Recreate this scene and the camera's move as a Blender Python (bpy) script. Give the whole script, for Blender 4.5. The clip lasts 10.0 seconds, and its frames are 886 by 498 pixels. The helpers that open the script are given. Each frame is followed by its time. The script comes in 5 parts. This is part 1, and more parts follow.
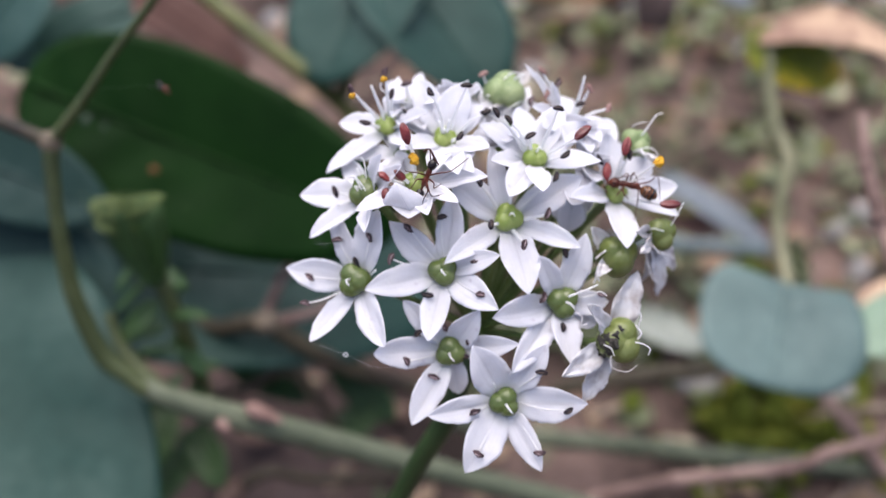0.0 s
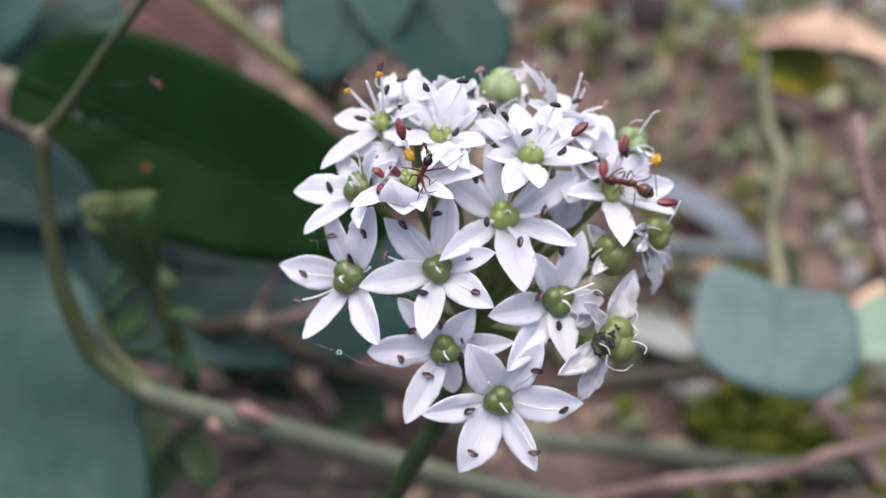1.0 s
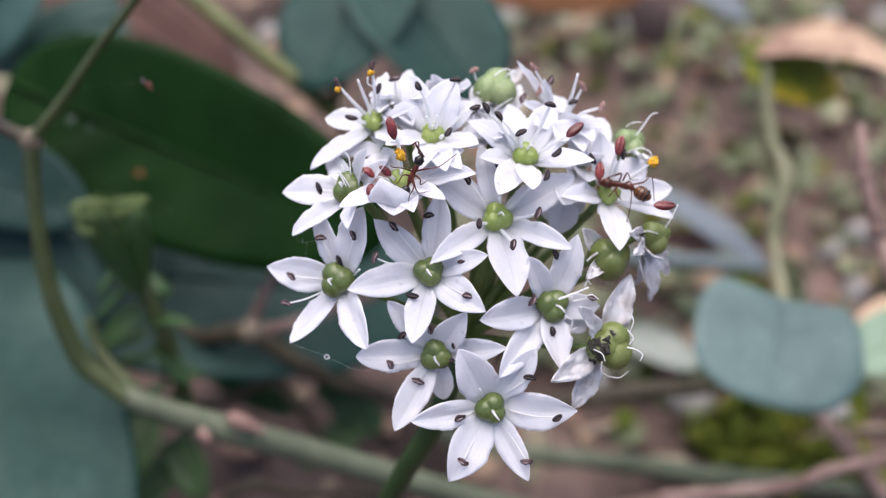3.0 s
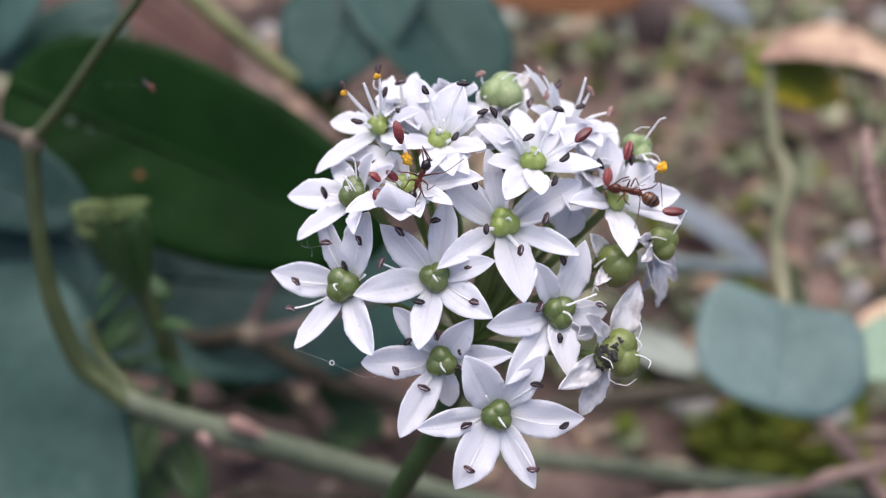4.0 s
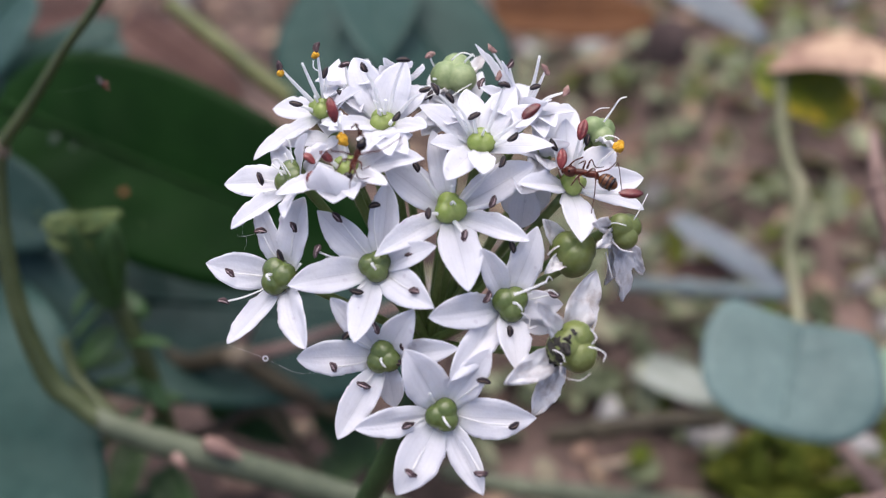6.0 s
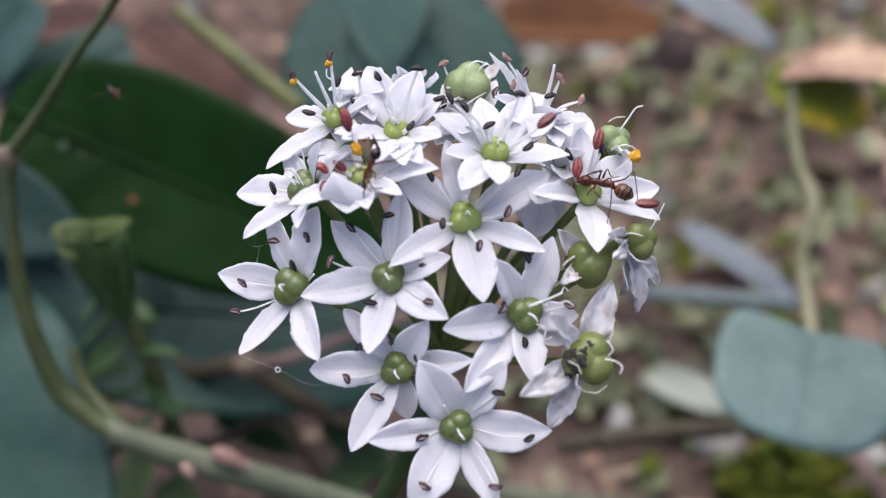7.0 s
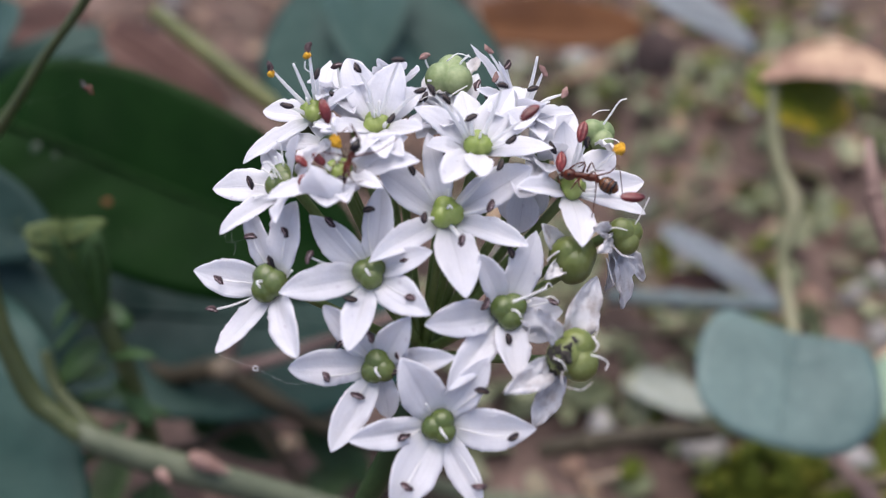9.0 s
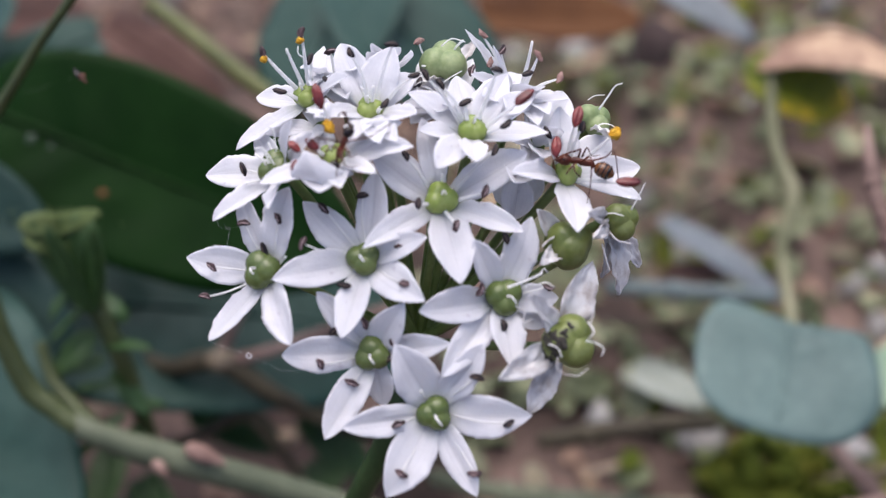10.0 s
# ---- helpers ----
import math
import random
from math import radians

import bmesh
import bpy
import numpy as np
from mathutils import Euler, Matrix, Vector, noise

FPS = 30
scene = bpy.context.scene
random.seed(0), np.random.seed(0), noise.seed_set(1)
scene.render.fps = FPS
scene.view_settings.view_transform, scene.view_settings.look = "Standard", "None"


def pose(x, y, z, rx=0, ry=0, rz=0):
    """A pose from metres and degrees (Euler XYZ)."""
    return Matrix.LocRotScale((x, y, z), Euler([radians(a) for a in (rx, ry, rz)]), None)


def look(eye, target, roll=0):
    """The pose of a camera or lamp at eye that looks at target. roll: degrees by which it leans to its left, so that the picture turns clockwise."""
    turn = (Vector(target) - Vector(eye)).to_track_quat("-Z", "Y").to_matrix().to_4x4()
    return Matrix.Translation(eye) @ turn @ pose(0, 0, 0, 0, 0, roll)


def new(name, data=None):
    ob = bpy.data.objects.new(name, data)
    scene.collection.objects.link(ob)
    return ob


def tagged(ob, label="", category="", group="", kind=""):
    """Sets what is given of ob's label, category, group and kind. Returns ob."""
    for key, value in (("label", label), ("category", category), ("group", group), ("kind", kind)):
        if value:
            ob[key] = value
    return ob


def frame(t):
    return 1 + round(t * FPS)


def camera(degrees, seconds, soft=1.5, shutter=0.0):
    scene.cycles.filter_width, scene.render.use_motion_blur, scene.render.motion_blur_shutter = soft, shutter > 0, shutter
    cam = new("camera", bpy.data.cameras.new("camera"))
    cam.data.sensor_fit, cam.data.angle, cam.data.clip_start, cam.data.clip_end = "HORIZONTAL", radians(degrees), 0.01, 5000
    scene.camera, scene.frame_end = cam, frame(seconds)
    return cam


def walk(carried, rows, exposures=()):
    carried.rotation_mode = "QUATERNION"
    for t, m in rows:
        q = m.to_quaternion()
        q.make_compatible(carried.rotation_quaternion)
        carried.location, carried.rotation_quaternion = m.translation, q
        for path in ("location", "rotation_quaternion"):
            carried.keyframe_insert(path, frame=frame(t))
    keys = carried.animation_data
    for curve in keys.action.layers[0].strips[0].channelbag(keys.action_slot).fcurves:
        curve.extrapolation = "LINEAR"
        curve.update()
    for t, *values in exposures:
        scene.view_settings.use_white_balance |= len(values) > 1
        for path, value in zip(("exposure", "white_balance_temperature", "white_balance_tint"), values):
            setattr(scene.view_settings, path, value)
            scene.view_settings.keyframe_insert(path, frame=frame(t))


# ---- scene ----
# ---- camera and its way ----
cam = camera(45.0, 10.0, 1.2)
cam.data.dof.use_dof = True
cam.data.dof.focus_distance = 0.0817
cam.data.dof.aperture_fstop = 18.5
PATH = [
    (0, (0, 0, 0.1539), (0, 0.14863, 0.02007), 0.000),
    (0.5, (-0.00106, 0.00007, 0.1535), (0.00129, 0.14884, 0.01985), 0.848),
    (1, (-0.00031, 0.00017, 0.15287), (0.00133, 0.14944, 0.01976), 0.734),
    (1.5, (0.00052, 0.00069, 0.15215), (0.0013, 0.15043, 0.01957), 0.677),
    (2, (0.00064, 0.00087, 0.15159), (0.00164, 0.15125, 0.01974), 0.930),
    (2.5, (0.00099, 0.00084, 0.15094), (0.00167, 0.15211, 0.0201), 0.851),
    (4, (-0.00015, 0.00184, 0.15035), (0.00156, 0.1533, 0.01975), 1.406),
    (4.5, (0.00073, 0.00216, 0.14959), (0.00181, 0.15411, 0.01955), 1.222),
    (5, (0.00386, 0.0017, 0.14716), (0.00173, 0.15559, 0.01944), 0.253),
    (5.5, (0.00665, 0.00186, 0.14467), (0.00123, 0.15755, 0.01924), -0.649),
    (5.7, (0.00825, 0.00239, 0.14312), (0.00119, 0.1593, 0.01931), -1.059),
    (7, (0.00737, 0.00394, 0.14272), (-0.00153, 0.16213, 0.02067), -1.343),
    (7.5, (0.00743, 0.00418, 0.14238), (-0.00131, 0.16317, 0.02135), -1.266),
    (8, (0.00738, 0.00443, 0.14201), (-0.00029, 0.16384, 0.02147), -1.127),
    (8.5, (0.00728, 0.00457, 0.14131), (0.00087, 0.16427, 0.02107), -0.922),
    (9, (0.00708, 0.00461, 0.14091), (0.00219, 0.164, 0.02019), -0.619),
    (9.5, (0.00712, 0.00443, 0.14026), (0.00262, 0.16368, 0.01935), -0.689),
    (10, (0.00749, 0.00466, 0.14002), (0.00254, 0.16354, 0.01863), -0.806),
]
walk(cam, [(t, look(eye, target, roll)) for t, eye, target, roll in PATH], [(0, 1.23, 6400, 16), (5, 1.19, 6400, 16), (10, 1.07, 6400, 16)])

# ---- world and sun: soft light of a bright overcast day ----
world = bpy.data.worlds.new("sky")
scene.world = world
world.use_nodes = True
wt = world.node_tree
sky = wt.nodes.new("ShaderNodeTexSky")
sky.sky_type = "NISHITA"
sky.sun_disc = False
sky.sun_elevation = radians(80)
sky.sun_rotation = radians(335)
sky.air_density = 0.5
sky.dust_density = 3.0
sky.ozone_density = 1.0
bg = wt.nodes["Background"]
bg.inputs["Strength"].default_value = 0.135
wt.links.new(sky.outputs["Color"], bg.inputs["Color"])
sun_data = bpy.data.lights.new("sun", "SUN")
sun_data.energy = 1.75
sun_data.angle = radians(80)
sun_data.color = (1.0, 0.965, 0.91)
sun = new("sun", sun_data)
sun.matrix_world = look((-0.08, 0.16, 1.1), (0, 0, 0))


# ---- materials ----
def mat(name, colours, rough=0.6, scale=500.0, fine=3000.0, bump=0.1, spec=0.4, translucent=0.0, trans_colour=None, island=0.0, obj_random=0.0, coat=0.0):
    """colours: dark, mean and light of a surface that varies at two scales."""
    m = bpy.data.materials.new(name)
    m.use_nodes = True
    nt = m.node_tree
    n, ln = nt.nodes, nt.links
    p = n["Principled BSDF"]
    tc = n.new("ShaderNodeTexCoord")
    n1 = n.new("ShaderNodeTexNoise")
    n1.inputs["Scale"].default_value = scale
    n1.inputs["Detail"].default_value = 4
    n2 = n.new("ShaderNodeTexNoise")
    n2.inputs["Scale"].default_value = fine
    n2.inputs["Detail"].default_value = 3
    for q in (n1, n2):
        ln.new(tc.outputs["Object"], q.inputs["Vector"])
    add = n.new("ShaderNodeMath")
    add.operation = "MULTIPLY_ADD"
    add.inputs[1].default_value = 0.35
    ln.new(n2.outputs["Fac"], add.inputs[0])
    ln.new(n1.outputs["Fac"], add.inputs[2])
    value = add.outputs[0]
    for on, node, out in ((island, "ShaderNodeNewGeometry", "Random Per Island"), (obj_random, "ShaderNodeObjectInfo", "Random")):
        if on:
            src = n.new(node)
            a = n.new("ShaderNodeMath")
            a.operation = "MULTIPLY_ADD"
            a.inputs[1].default_value = on
            ln.new(src.outputs[out], a.inputs[0])
            s = n.new("ShaderNodeMath")
            s.operation = "SUBTRACT"
            s.inputs[1].default_value = on / 2
            ln.new(value, s.inputs[0])
            ln.new(s.outputs[0], a.inputs[2])
            value = a.outputs[0]
    ramp = n.new("ShaderNodeValToRGB")
    r = ramp.color_ramp
    r.elements[0].position, r.elements[1].position = 0.45, 0.9
    r.elements[0].color, r.elements[1].color = (*colours[0], 1), (*colours[-1], 1)
    for i, c in enumerate(colours[1:-1]):
        e = r.elements.new(0.45 + 0.45 * (i + 1) / (len(colours) - 1))
        e.color = (*c, 1)
    ln.new(value, ramp.inputs["Fac"])
    ln.new(ramp.outputs["Color"], p.inputs["Base Color"])
    p.inputs["Roughness"].default_value = rough
    p.inputs["Specular IOR Level"].default_value = spec
    p.inputs["Coat Weight"].default_value = coat
    if bump:
        b = n.new("ShaderNodeBump")
        b.inputs["Strength"].default_value = bump
        b.inputs["Distance"].default_value = 0.0003
        ln.new(n2.outputs["Fac"], b.inputs["Height"])
        ln.new(b.outputs["Normal"], p.inputs["Normal"])
    if translucent:
        t = n.new("ShaderNodeBsdfTranslucent")
        mix = n.new("ShaderNodeMixShader")
        mix.inputs["Fac"].default_value = translucent
        if trans_colour:
            t.inputs["Color"].default_value = (*trans_colour, 1)
        else:
            ln.new(ramp.outputs["Color"], t.inputs["Color"])
        ln.new(p.outputs["BSDF"], mix.inputs[1])
        ln.new(t.outputs["BSDF"], mix.inputs[2])
        ln.new(mix.outputs["Shader"], n["Material Output"].inputs["Surface"])
    return m


PETAL = mat("petal_white", [(0.7734, 0.7785, 0.8039), (0.8243, 0.8293, 0.8599), (0.865, 0.87, 0.8904)], 0.45, 300, 4500, 0.2, 0.3, 0.52)
def add_veins(m, tint, lines, amount):
    """Fine veins along a petal: a midline and faint parallel lines, from the blade's own UVs (along, across)."""
    nt = m.node_tree
    n, ln = nt.nodes, nt.links
    p = n["Principled BSDF"]
    uv = n.new("ShaderNodeUVMap")
    uv.uv_map = "along"
    sep = n.new("ShaderNodeSeparateXYZ")
    ln.new(uv.outputs["UV"], sep.inputs[0])

    def op(kind, a, b):
        q = n.new("ShaderNodeMath")
        q.operation = kind
        for i, v in enumerate((a, b)):
            if isinstance(v, float):
                q.inputs[i].default_value = v
            elif v is not None:
                ln.new(v, q.inputs[i])
        return q.outputs[0]

    off = op("ABSOLUTE", op("SUBTRACT", sep.outputs["Y"], 0.5), None)
    middle = op("LESS_THAN", off, 0.012)
    fine = op("POWER", op("ABSOLUTE", op("COSINE", op("MULTIPLY", sep.outputs["Y"], lines), None), None), 14.0)
    total = op("MULTIPLY", op("ADD", op("MULTIPLY", middle, 4.5), fine), amount)
    base = p.inputs["Base Color"].links[0].from_socket
    foot = n.new("ShaderNodeMapRange")
    foot.interpolation_type = "SMOOTHSTEP"
    for k, v in (("From Min", 0.0), ("From Max", 0.34), ("To Min", 0.45), ("To Max", 0.0)):
        foot.inputs[k].default_value = v
    ln.new(sep.outputs["X"], foot.inputs["Value"])
    green = n.new("ShaderNodeMix")
    green.data_type = "RGBA"
    ln.new(foot.outputs["Result"], green.inputs["Factor"])
    ln.new(base, green.inputs["A"])
    green.inputs["B"].default_value = (0.62, 0.7, 0.42, 1)
    base = green.outputs["Result"]
    mix = n.new("ShaderNodeMix")
    mix.data_type = "RGBA"
    ln.new(total, mix.inputs["Factor"])
    ln.new(base, mix.inputs["A"])
    mix.inputs["B"].default_value = (*tint, 1)
    cells = n.new("ShaderNodeTexVoronoi")
    cells.inputs["Scale"].default_value = 900.0
    tc = n.new("ShaderNodeTexCoord")
    ln.new(tc.outputs["Object"], cells.inputs["Vector"])
    red = n.new("ShaderNodeSeparateColor")
    ln.new(cells.outputs["Color"], red.inputs["Color"])
    speck = op("MULTIPLY", op("MULTIPLY", op("LESS_THAN", cells.outputs["Distance"], 0.16), op("GREATER_THAN", red.outputs["Red"], 0.8)), 0.45)
    dots = n.new("ShaderNodeMix")
    dots.data_type = "RGBA"
    ln.new(speck, dots.inputs["Factor"])
    ln.new(mix.outputs["Result"], dots.inputs["A"])
    dots.inputs["B"].default_value = (0.4, 0.36, 0.42, 1)
    ln.new(dots.outputs["Result"], p.inputs["Base Color"])


add_veins(PETAL, (0.42, 0.43, 0.47), 28.0, 0.11)
WITHER = mat("petal_withered", [(0.5, 0.46, 0.44), (0.76, 0.755, 0.76), (0.83, 0.83, 0.84)], 0.6, 700, 3000, 0.25, 0.3, 0.45)
FILAMENT = mat("filament_white", [(0.84, 0.85, 0.84), (0.92, 0.92, 0.92)], 0.4, 800, 3000, 0.05, 0.4, 0.62)
OVARY = mat("ovary_green", [(0.0504, 0.0787, 0.0161), (0.083, 0.1165, 0.0283), (0.1186, 0.1543, 0.0444)], 0.27, 400, 3500, 0.12, 0.5, obj_random=0.15)
OVARY_FRESH = mat("ovary_fresh", [(0.1443, 0.2091, 0.0328), (0.2034, 0.2718, 0.0525), (0.2624, 0.3206, 0.0853)], 0.3, 400, 3000, 0.08, 0.5, obj_random=0.12)
CAPSULE = mat("capsule_green", [(0.0765, 0.1056, 0.0204), (0.1179, 0.1472, 0.033), (0.1658, 0.192, 0.06)], 0.35, 350, 3000, 0.12, 0.5, obj_random=0.1)
CAPSULE_PALE = mat("capsule_pale", [(0.117, 0.171, 0.063), (0.18, 0.243, 0.099), (0.27, 0.324, 0.153)], 0.4, 350, 3000, 0.12, 0.4, obj_random=0.1)
BLOTCH = mat("black_blotch", [(0.015, 0.014, 0.012), (0.05, 0.045, 0.035)], 0.7, 900, 4000, 0.3, 0.3)
PEDICEL = mat("pedicel_green", [(0.055, 0.0935, 0.0165), (0.099, 0.154, 0.0385), (0.1485, 0.198, 0.066)], 0.4, 250, 2500, 0.08, 0.4)
STALK = mat("stalk_green", [(0.0105, 0.0315, 0.0075), (0.018, 0.045, 0.0112), (0.0338, 0.0675, 0.0188)], 0.4, 150, 1800, 0.1, 0.4)
ANTHER = mat("anther_dark", [(0.0042, 0.0035, 0.0056), (0.0098, 0.007, 0.0105), (0.0315, 0.021, 0.0266)], 0.55, 900, 4000, 0.3, 0.3)
ANTHER_DRY = mat("anther_dry", [(0.012, 0.0072, 0.0096), (0.042, 0.024, 0.027), (0.12, 0.078, 0.078)], 0.65, 1200, 4000, 0.4, 0.25)
ANTHER_PINK = mat("anther_pinkish", [(0.128, 0.066, 0.06), (0.2432, 0.144, 0.126), (0.32, 0.216, 0.18)], 0.65, 1200, 4000, 0.4, 0.25)
SLIT = mat("anther_slit", [(0.05, 0.035, 0.03), (0.12, 0.09, 0.07)], 0.7, 1500, 5000, 0.2, 0.2)
SLIT_PALE = mat("anther_slit_pale", [(0.2, 0.14, 0.14), (0.45, 0.36, 0.36)], 0.7, 1500, 5000, 0.2, 0.2)
ANTHER_RED = mat("anther_red", [(0.048, 0.0058, 0.0058), (0.132, 0.0158, 0.0144), (0.264, 0.0504, 0.0432)], 0.35, 700, 4000, 0.2, 0.5)
POLLEN = mat("pollen_yellow", [(0.3, 0.13, 0.01), (0.55, 0.29, 0.02), (0.7, 0.45, 0.06)], 0.8, 1500, 6000, 0.6, 0.2)
ANT_DARK = mat("ant_black", [(0.005, 0.003, 0.003), (0.014, 0.008, 0.006)], 0.2, 900, 4000, 0.05, 0.4)
ANT_RED = mat("ant_redbrown", [(0.0252, 0.0055, 0.0027), (0.1079, 0.0213, 0.007)], 0.3, 900, 4000, 0.08, 0.3)
ANT_AMBER = mat("ant_amber", [(0.03, 0.0097, 0.003), (0.09, 0.0315, 0.009), (0.15, 0.0638, 0.0225)], 0.2, 500, 4000, 0.05, 0.5)
SILK = mat("silk", [(0.6, 0.6, 0.62), (0.8, 0.8, 0.8)], 0.3, 900, 4000, 0)
LEAF = mat("leaf_dark", [(0.002, 0.0131, 0.0014), (0.0034, 0.0184, 0.0021), (0.0059, 0.0268, 0.0039)], 0.55, 60, 700, 0.25, 0.06, 0.05, (0.03, 0.1, 0.012))
# The sky's sheen is put into the base colour, bluish and dark teal.
LEAF_SHEEN_BLUE = mat("leaf_bluish_sheen", [(0.0071, 0.0281, 0.0211), (0.0151, 0.0438, 0.0345), (0.0333, 0.0684, 0.0564)], 0.5, 45, 400, 0.3, 0.15)
LEAF_TEAL = mat("leaf_dark_teal", [(0.008, 0.024, 0.019), (0.015, 0.037, 0.031), (0.03, 0.055, 0.048)], 0.5, 45, 400, 0.3, 0.12)
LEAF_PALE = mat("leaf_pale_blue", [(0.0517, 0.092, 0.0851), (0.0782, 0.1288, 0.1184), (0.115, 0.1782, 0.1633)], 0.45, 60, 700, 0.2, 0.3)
LEAF_WHITISH = mat("leaf_whitish", [(0.1275, 0.1445, 0.119), (0.1955, 0.221, 0.187), (0.2805, 0.306, 0.2635)], 0.6, 90, 900, 0.3, 0.2)
LEAF_MINT = mat("leaf_mint", [(0.1, 0.16, 0.11), (0.15, 0.23, 0.155), (0.2, 0.28, 0.2)], 0.5, 90, 900, 0.2, 0.3)
LEAF_DOWN = mat("leaf_downy", [(0.054, 0.084, 0.024), (0.09, 0.126, 0.042), (0.144, 0.18, 0.078)], 0.7, 120, 1200, 0.4, 0.2, 0.1)
LEAF_LIME = mat("leaf_lime", [(0.054, 0.099, 0.0072), (0.162, 0.1815, 0.012), (0.756, 0.495, 0.024)], 0.5, 90, 700, 0.2, 0.3, 0.2)
LEAF_MID = mat("leaf_mid_green", [(0.016, 0.044, 0.0112), (0.028, 0.068, 0.0176), (0.052, 0.104, 0.028)], 0.5, 90, 800, 0.2, 0.35, 0.12)
WEED = mat("weed_green", [(0.0614, 0.0757, 0.0362), (0.135, 0.1577, 0.0846), (0.27, 0.2838, 0.1691)], 0.6, 90, 900, 0.2, 0.3, 0.1, island=0.4)
DRY_RED = mat("leaf_dark_red", [(0.025, 0.0112, 0.0087), (0.055, 0.0248, 0.0186), (0.09, 0.0496, 0.0372)], 0.7, 70, 900, 0.3, 0.2)
VINE_GREY = mat("stem_greyish", [(0.0441, 0.0567, 0.0318), (0.0756, 0.0913, 0.053), (0.1197, 0.1354, 0.0848)], 0.6, 120, 1500, 0.3)
VEIN = mat("vein_green", [(0.012, 0.03, 0.012), (0.024, 0.044, 0.024)], 0.5, 200, 2000, 0.1)
VINE_LIME = mat("vine_yellow_green", [(0.0462, 0.0564, 0.0097), (0.0751, 0.0874, 0.0195), (0.1156, 0.124, 0.039)], 0.5, 120, 1500, 0.2)
NODE = mat("stem_node", [(0.075, 0.06, 0.0375), (0.1425, 0.1125, 0.075), (0.21, 0.1725, 0.1275)], 0.6, 300, 2000, 0.3)
VINE_PALE = mat("vine_pale_green", [(0.0824, 0.0898, 0.0393), (0.1373, 0.1428, 0.0743), (0.2013, 0.1958, 0.1136)], 0.5, 120, 1500, 0.2)
VINE = mat("vine_green", [(0.024, 0.036, 0.0096), (0.044, 0.06, 0.0176), (0.072, 0.088, 0.032)], 0.5, 120, 1500, 0.2)
VINE_BROWN = mat("vine_brown", [(0.018, 0.014, 0.0079), (0.039, 0.0319, 0.0169), (0.072, 0.0606, 0.0338)], 0.7, 120, 1500, 0.3)
SCAR = mat("scar_pink", [(0.128, 0.072, 0.056), (0.208, 0.128, 0.104), (0.288, 0.192, 0.16)], 0.7, 300, 2000, 0.3)
VINE_BLUE = mat("stem_bluish", [(0.05, 0.075, 0.075), (0.085, 0.12, 0.12), (0.13, 0.17, 0.17)], 0.55, 120, 1500, 0.3)
TWIG = mat("twig_dry", [(0.0858, 0.0528, 0.0429), (0.1716, 0.1122, 0.0924), (0.2508, 0.1782, 0.1452)], 0.75, 150, 1500, 0.4)
DRY = mat("leaf_dry", [(0.0874, 0.0491, 0.0366), (0.2095, 0.1337, 0.0971), (0.3669, 0.2762, 0.1782)], 0.75, 70, 900, 0.4, 0.2, 0.1, island=0.3)
# Near-black colour carries the shade of a hollow in the litter.
DRY_SHADED = mat("leaf_shade_black", [(0.012, 0.008, 0.007), (0.03, 0.02, 0.018), (0.06, 0.042, 0.038)], 0.8, 90, 900, 0.3, 0.15)
DRY_TAN = mat("leaf_tan", [(0.273, 0.1674, 0.1229), (0.5733, 0.4074, 0.2731), (0.819, 0.6693, 0.4507)], 0.7, 110, 900, 0.3, 0.2, 0.2)
DRY_ORANGE = mat("leaf_orange", [(0.0583, 0.0204, 0.0076), (0.1021, 0.0408, 0.0126), (0.1458, 0.0653, 0.0252)], 0.7, 60, 900, 0.3, 0.2, 0.2)
PALE = mat("leaf_pale", [(0.0772, 0.0928, 0.1017), (0.1091, 0.1305, 0.1419), (0.1544, 0.1807, 0.1928)], 0.5, 60, 900, 0.2, 0.4)
STRAW = mat("straw", [(0.081, 0.054, 0.0406), (0.198, 0.144, 0.108), (0.342, 0.279, 0.198)], 0.75, 100, 1200, 0.3, 0.2, island=0.35)
BLEACHED = mat("litter_bleached", [(0.12, 0.1, 0.065), (0.25, 0.22, 0.15), (0.4, 0.37, 0.27)], 0.75, 90, 900, 0.3, 0.2, 0.1, island=0.3)
STONE = mat("stone_grey", [(0.15, 0.1425, 0.1275), (0.255, 0.2475, 0.2325), (0.375, 0.3675, 0.345)], 0.8, 90, 900, 0.5, 0.2)
MOSS = mat("moss_green", [(0.0281, 0.0427, 0.006), (0.0656, 0.0855, 0.0112), (0.1313, 0.1354, 0.0225)], 0.9, 150, 1500, 0.6, 0.1, island=0.3)
SOIL = mat("soil", [(0.0285, 0.0212, 0.0179), (0.0809, 0.0569, 0.0477), (0.1714, 0.1193, 0.0988)], 0.9, 45, 400, 0.8, 0.1)


# ---- builders ----
def smooth(bm):
    for f in bm.faces:
        f.smooth = True


def thing(name, at, label, category, group="", kind=""):
    ob = new(name)
    ob.location = at
    ob.empty_display_size = 0.01
    return tagged(ob, label, category, group, kind)


def part(name, bm, material, parent, label="", at=(0, 0, 0)):
    me = bpy.data.meshes.new(name)
    smooth(bm)
    bm.normal_update()
    bm.to_mesh(me)
    bm.free()
    me.materials.append(material)
    ob = new(name, me)
    ob.location = at
    ob.parent = parent
    if label:
        tagged(ob, label)
    return ob


